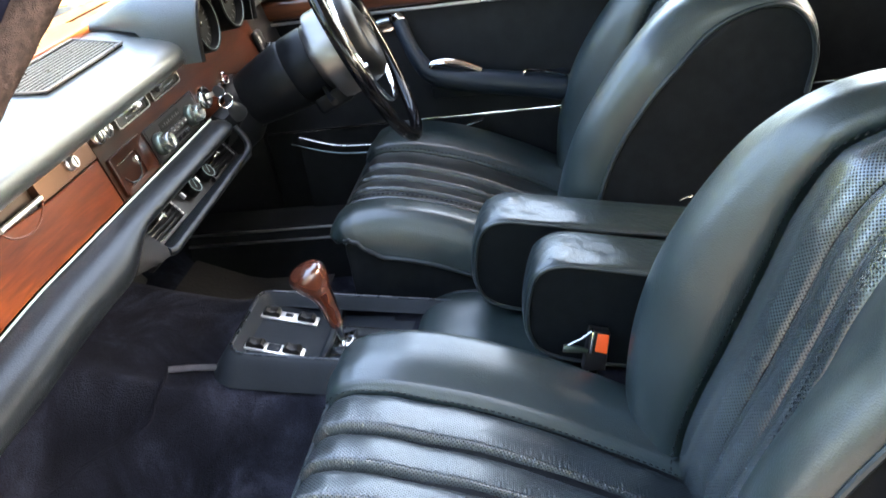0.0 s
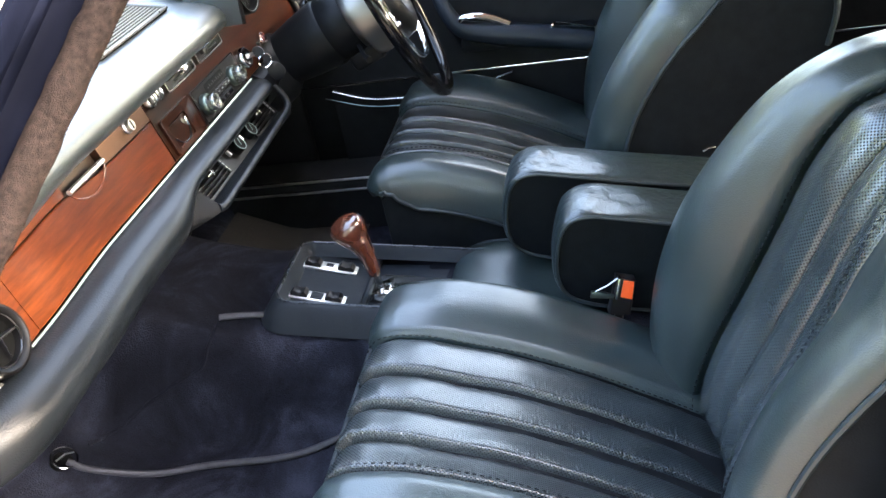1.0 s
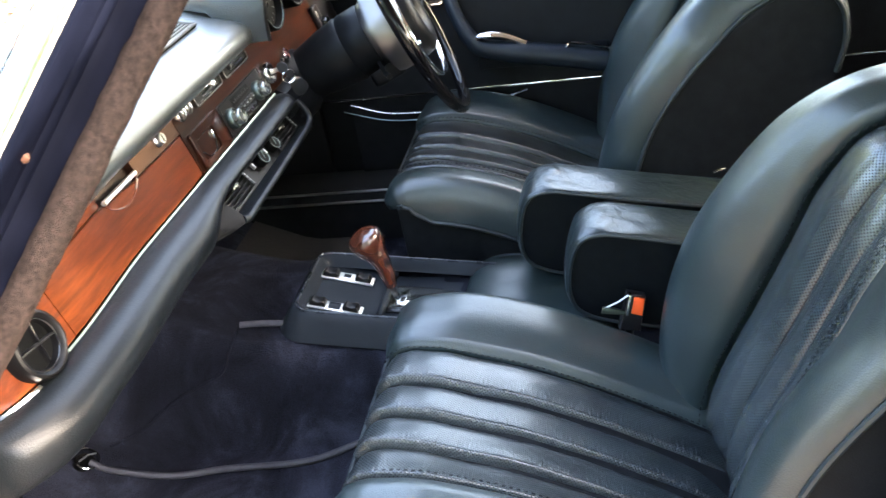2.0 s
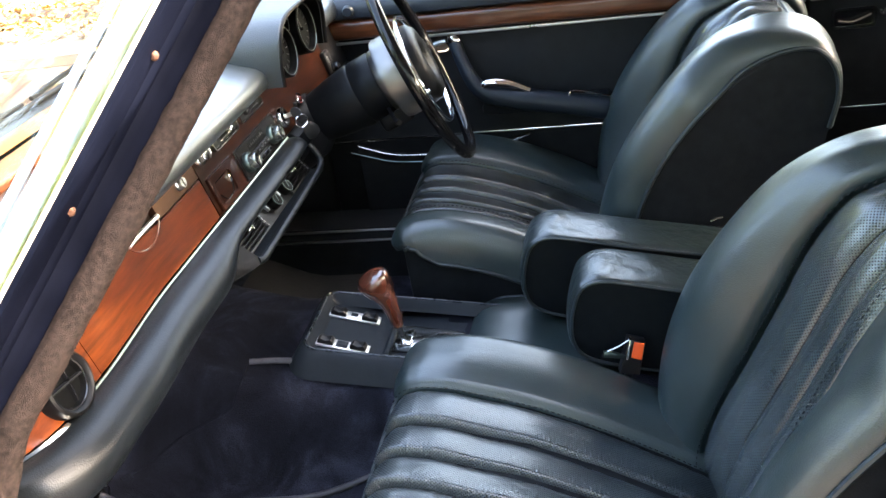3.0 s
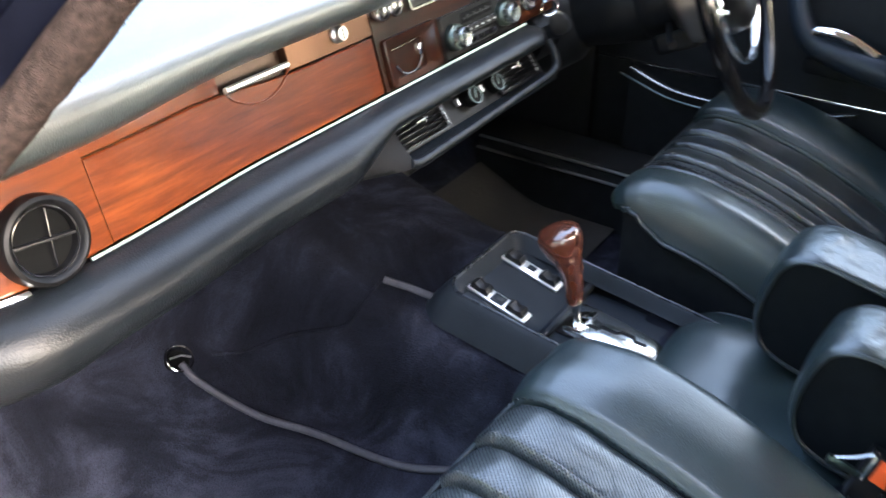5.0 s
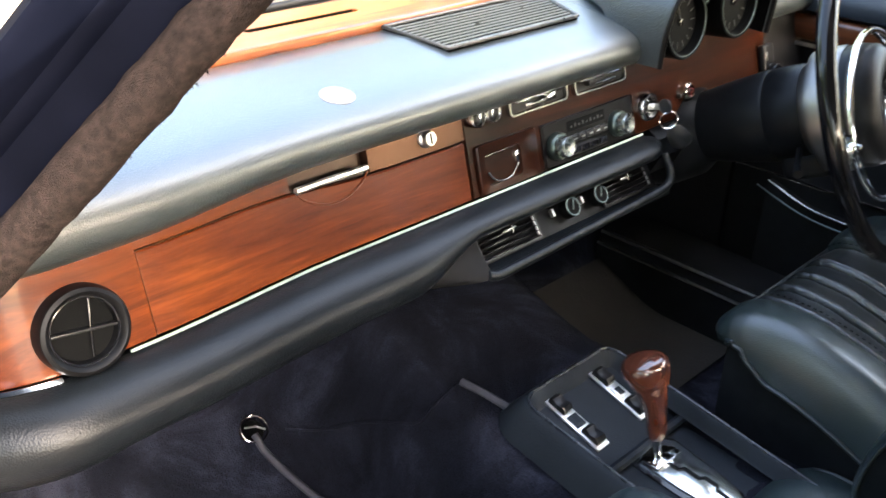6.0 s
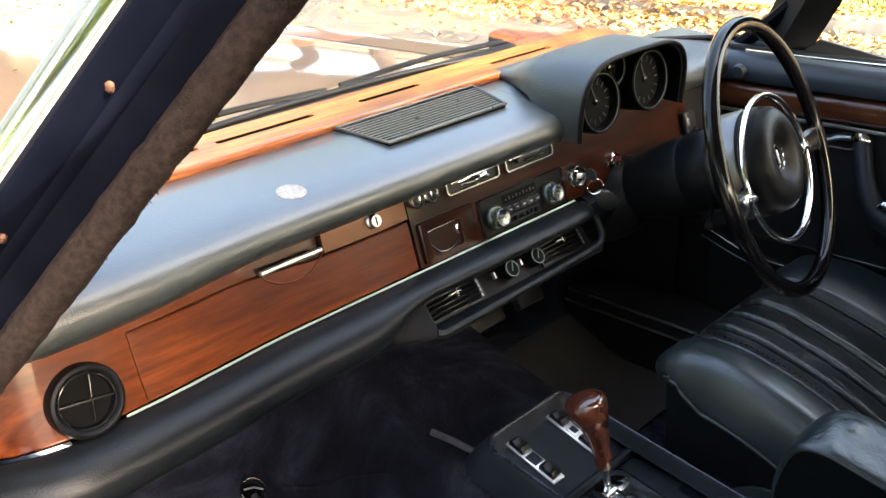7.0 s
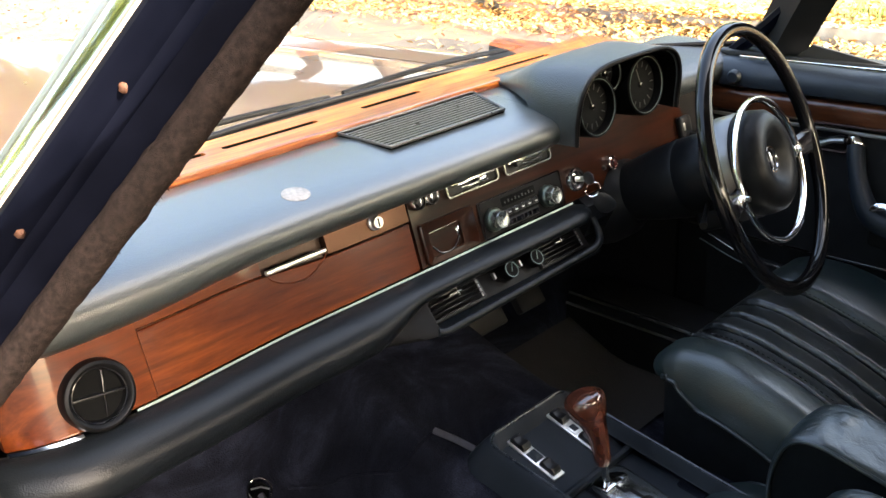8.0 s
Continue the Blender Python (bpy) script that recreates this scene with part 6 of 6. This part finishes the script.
    for s in (-1, 1):
        ridge = [p + Vector((flat * (1 - smooth(0.86, 0.98, p.y if i < 56 else 0.99)), 0)) for i, p in enumerate(crest)] if s == flat_side else crest

        def fall(i, thin=0.030 if s == flat_side else 0.0):
            return roll_off(i) - thin * (1 - smooth(0.86, 0.98, crest[i].y if i < 56 else 0.99))
        part("bolster", bolster(panel, ridge, BACK_SEAMS[0 if s < 0 else -1], s * half, 0.006, fall, shoulder, waist, seed=s * 3 + 20, sink=dished, swell=0.006 if s == flat_side else 0.0105, rise=1.7 if s == flat_side else 0.62, curl=0.0 if s == flat_side else 0.006), M_SEAT, back, "smooth navy leather bolster", 80)
        part("piping", piping(ridge, s * half, 0.006, fall, shoulder, s, waist, 0.004), M_PIPING, back)
        rim = []
        for i, p in enumerate(ridge):
            _, n = path_frame(ridge, i)
            q = rolled_edge(p, n, s * (half - shoulder) * waist(i), shoulder - 0.001, s, 0.006, fall(i) + 0.002, math.pi / 2)
            rim.append(Vector(q))
        rim = [Vector((rim[0].x, rim[0].y, 0.40))] + rim + [Vector((0.755, rim[-1].y, 0.66)), Vector((0.72, rim[-1].y, 0.40))]
        bm = bmesh.new()
        face = bm.faces.new([bm.verts.new(r + Vector((0, s * 0.001, 0))) for r in rim])
        bmesh.ops.triangulate(bm, faces=[face])
        part("side_panel", bm, M_SIDE, back, "black vinyl side panel", 60)
        th = part("stitching", stitches(panel[:end], BACK_SEAMS[0 if s < 0 else -1], -s, waist, dish=dished), M_THREAD, back)
        tagged(th, kind="stuff")
    return seat


def build_armrest(label, x0, x1, y0, y1, z, slope):
    """A folded-down armrest: rounded front, leather top, dark piped sides."""
    arm = thing("armrest", label, "armrest", (x0, (y0 + y1) / 2, z - 0.15), "centre armrests")
    m = Matrix.Translation((0, -(y0 + y1) / 2, 0.15)) @ Euler((0, radians(slope), 0)).to_matrix().to_4x4()
    length = x1 - x0
    outline = [(length, -0.004), (length * 0.6, 0.0), (0.080, 0.002), (0.046, 0.001), (0.022, -0.007), (0.007, -0.024), (0.001, -0.052), (0.000, -0.088), (0.006, -0.120), (0.022, -0.145), (0.050, -0.157), (0.09, -0.162), (0.15, -0.165), (length, -0.17)]
    fine = [(p[0], p[1]) for p in curve_pts(outline, 90)]
    cx, cz = length * 0.5, -0.08
    def inset(p, d):
        v = Vector((p[0] - cx, p[1] - cz))
        return (p[0] - v.x / max(v.length, 1e-4) * d, p[1] - v.y / max(v.length, 1e-4) * d)
    rows = []
    wide = y1 - y0
    for y, d in [(y0, 0.006), (y0 + 0.001, 0.002), (y0 + 0.005, 0.0)] + [(y0 + wide * k / 14, -0.004 * math.sin(math.pi * k / 14)) for k in range(1, 14)] + [(y1 - 0.005, 0.0), (y1 - 0.001, 0.002), (y1, 0.006)]:
        row = []
        for p in fine:
            q = inset(p, d)
            w = (noise.noise(Vector((q[0] * 38 + y * 20, y * 13, q[1] * 30 + slope))) * 0.0038 + noise.noise(Vector((q[0] * 90 - y * 40, y * 40, slope))) * 0.0020) * smooth(0.0, 0.02, min(y - y0, y1 - y)) * smooth(0.01, 0.05, q[0])
            row.append(m @ Vector((q[0], y, q[1] + w)))
        rows.append(row)
    part("cover", sheet(rows), M_ARM, arm, "glossy dark blue leather cover", 70)
    for y, s in ((y0, 1), (y1, -1)):
        side = [inset(p, 0.0075) for p in fine]
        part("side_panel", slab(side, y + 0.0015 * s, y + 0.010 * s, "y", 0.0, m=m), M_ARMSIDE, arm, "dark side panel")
        part("piping", tube([m @ Vector((*(inset(p, 0.006)[:1]), y - 0.0005 * s, inset(p, 0.006)[1])) for p in fine[:-1]], 0.0028, 8), M_PIPING, arm)


def build_centre_cushion():
    ob = thing("centre_cushion", "small navy leather cushion between the front seats", "seat cushion", (-0.145, CENTRE, 0.42))
    rows = []
    prof = curve_pts([(0.012, 0.02), (0.0, 0.065), (0.008, 0.098), (0.040, 0.118), (0.10, 0.120), (0.20, 0.108), (0.36, 0.085), (0.42, 0.07)], 30)
    for p in prof:
        row = []
        for k in range(21):
            s = k / 10 - 1
            e = 1 - abs(s) ** 5
            row.append((p[0] + 0.012 * (1 - e), s * 0.155, 0.0 + p[1] * (0.80 + 0.20 * e) + 0.003 * noise.noise(Vector((p[0] * 20, s * 3, 1)))))
        rows.append(row)
    pad = part("pad", sheet(rows), M_SEAT, ob, "smooth leather pad", 80)
    part("pad_base", rbox(0.015, 0.42, -0.150, 0.150, -0.02, 0.05, 0.01), M_SIDE, ob)
    for s in (-1, 1):
        part("piping", tube([(p[0] + 0.012, s * 0.155, p[1] * 0.80) for p in prof], 0.003, 8), M_PIPING, pad)


def build_buckle():
    b = thing("seat_belt_buckle", "black belt buckle with an orange-red button beside the armrest", "belt buckle", (0.142, 1.060, 0.585))
    b.matrix_world = Matrix.Translation((0.146, 1.058, 0.588)) @ Euler((radians(-8), radians(14), radians(6))).to_matrix().to_4x4()
    part("housing", slab([(-0.006, -0.032), (0.026, -0.030), (0.024, 0.028), (-0.004, 0.030)], -0.010, 0.012, "y", 0.003), M_BLACK, b, "black buckle housing")
    part("button", slab([(0.006, 0.000), (0.023, -0.002), (0.022, 0.026), (0.006, 0.027)], -0.0125, -0.009, "y", 0.001), M_RED, b, "orange-red release button")
    part("bright_edge", rbox(-0.002, 0.002, -0.0135, 0.0, -0.004, 0.030, 0.0008), M_CHROME, b, "bright metal edge")
    part("tongue_plate", slab([(-0.038, -0.006), (-0.004, -0.004), (-0.003, 0.002), (-0.030, 0.006), (-0.038, 0.004)], -0.012, -0.006, "y", 0.001), M_RINGDARK, b, "dim metal tongue")
    part("tongue_edge", tube([(-0.032, -0.010, 0.005), (-0.016, -0.010, 0.016), (-0.003, -0.010, 0.029)], 0.0012, 6), M_SATIN, b)
    part("stalk", tube([(0.010, 0.002, -0.025), (0.015, 0.004, -0.07), (0.03, 0.006, -0.14)], 0.010, 8, flat=0.5), M_BLACK, b)


def build_latch_tip():
    ob = part("backrest_lever", tube([(0.300, 1.335, 0.672), (0.310, 1.336, 0.677), (0.320, 1.34, 0.676)], 0.0022, 8), M_CHROME, None, "small chrome backrest lever beside the armrest")
    tagged(ob, "", "lever")


# ---- build everything ----
build_body()
build_seal()
build_cabin()
build_driver_door()
build_rear_door()
build_door_sill()
build_dashboard()
build_radio()
build_column()
build_wheel()
build_console()
build_selector()
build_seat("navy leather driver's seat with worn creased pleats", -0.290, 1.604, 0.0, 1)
build_seat("navy leather passenger seat with perforated pleats", -0.190, 0.796, -0.018, 0, -1, 0.048)
build_armrest("folded dark blue leather armrest beside the driver's seat", -0.018, 0.36, 1.236, 1.338, 0.716, 9.5)
build_armrest("folded dark blue leather armrest beside the passenger seat", 0.070, 0.44, 1.092, 1.192, 0.712, 9.5)
build_centre_cushion()
build_buckle()
build_latch_tip()
build_sticker()
build_keys()
build_carpet_details()
build_pedals()
build_ground()
build_kerb()
build_leaves()
build_grass()
for tx, ty, th, seed in ((-9.5, -5.0, 8.0, 1), (-15.0, 2.5, 9.5, 2), (-9.0, 12.5, 9.0, 7), (3.6, -7.6, 8.5, 9), (-6.0, -13.0, 9.5, 21), (-0.6, -7.4, 9.0, 22), (-10.5, 9.8, 8.5, 16), (-15.0, 11.5, 10.0, 17), (-21.0, 9.5, 9.0, 18), (-20.0, 4.6, 9.0, 19), (-6.0, 14.5, 9.0, 13), (9.5, 14.0, 8.0, 15)):
    build_tree(tx, ty, th, seed)
for tx, ty, th, seed in ((-11.5, -1.6, 3.8, 30), (-6.6, -5.4, 4.3, 31), (-4.7, -5.6, 3.2, 32), (-2.6, -5.0, 1.8, 33), (-0.9, -5.3, 1.7, 34), (0.9, -5.0, 1.9, 35), (2.7, -5.2, 1.8, 36)):
    build_shrub(tx, ty, th, seed)
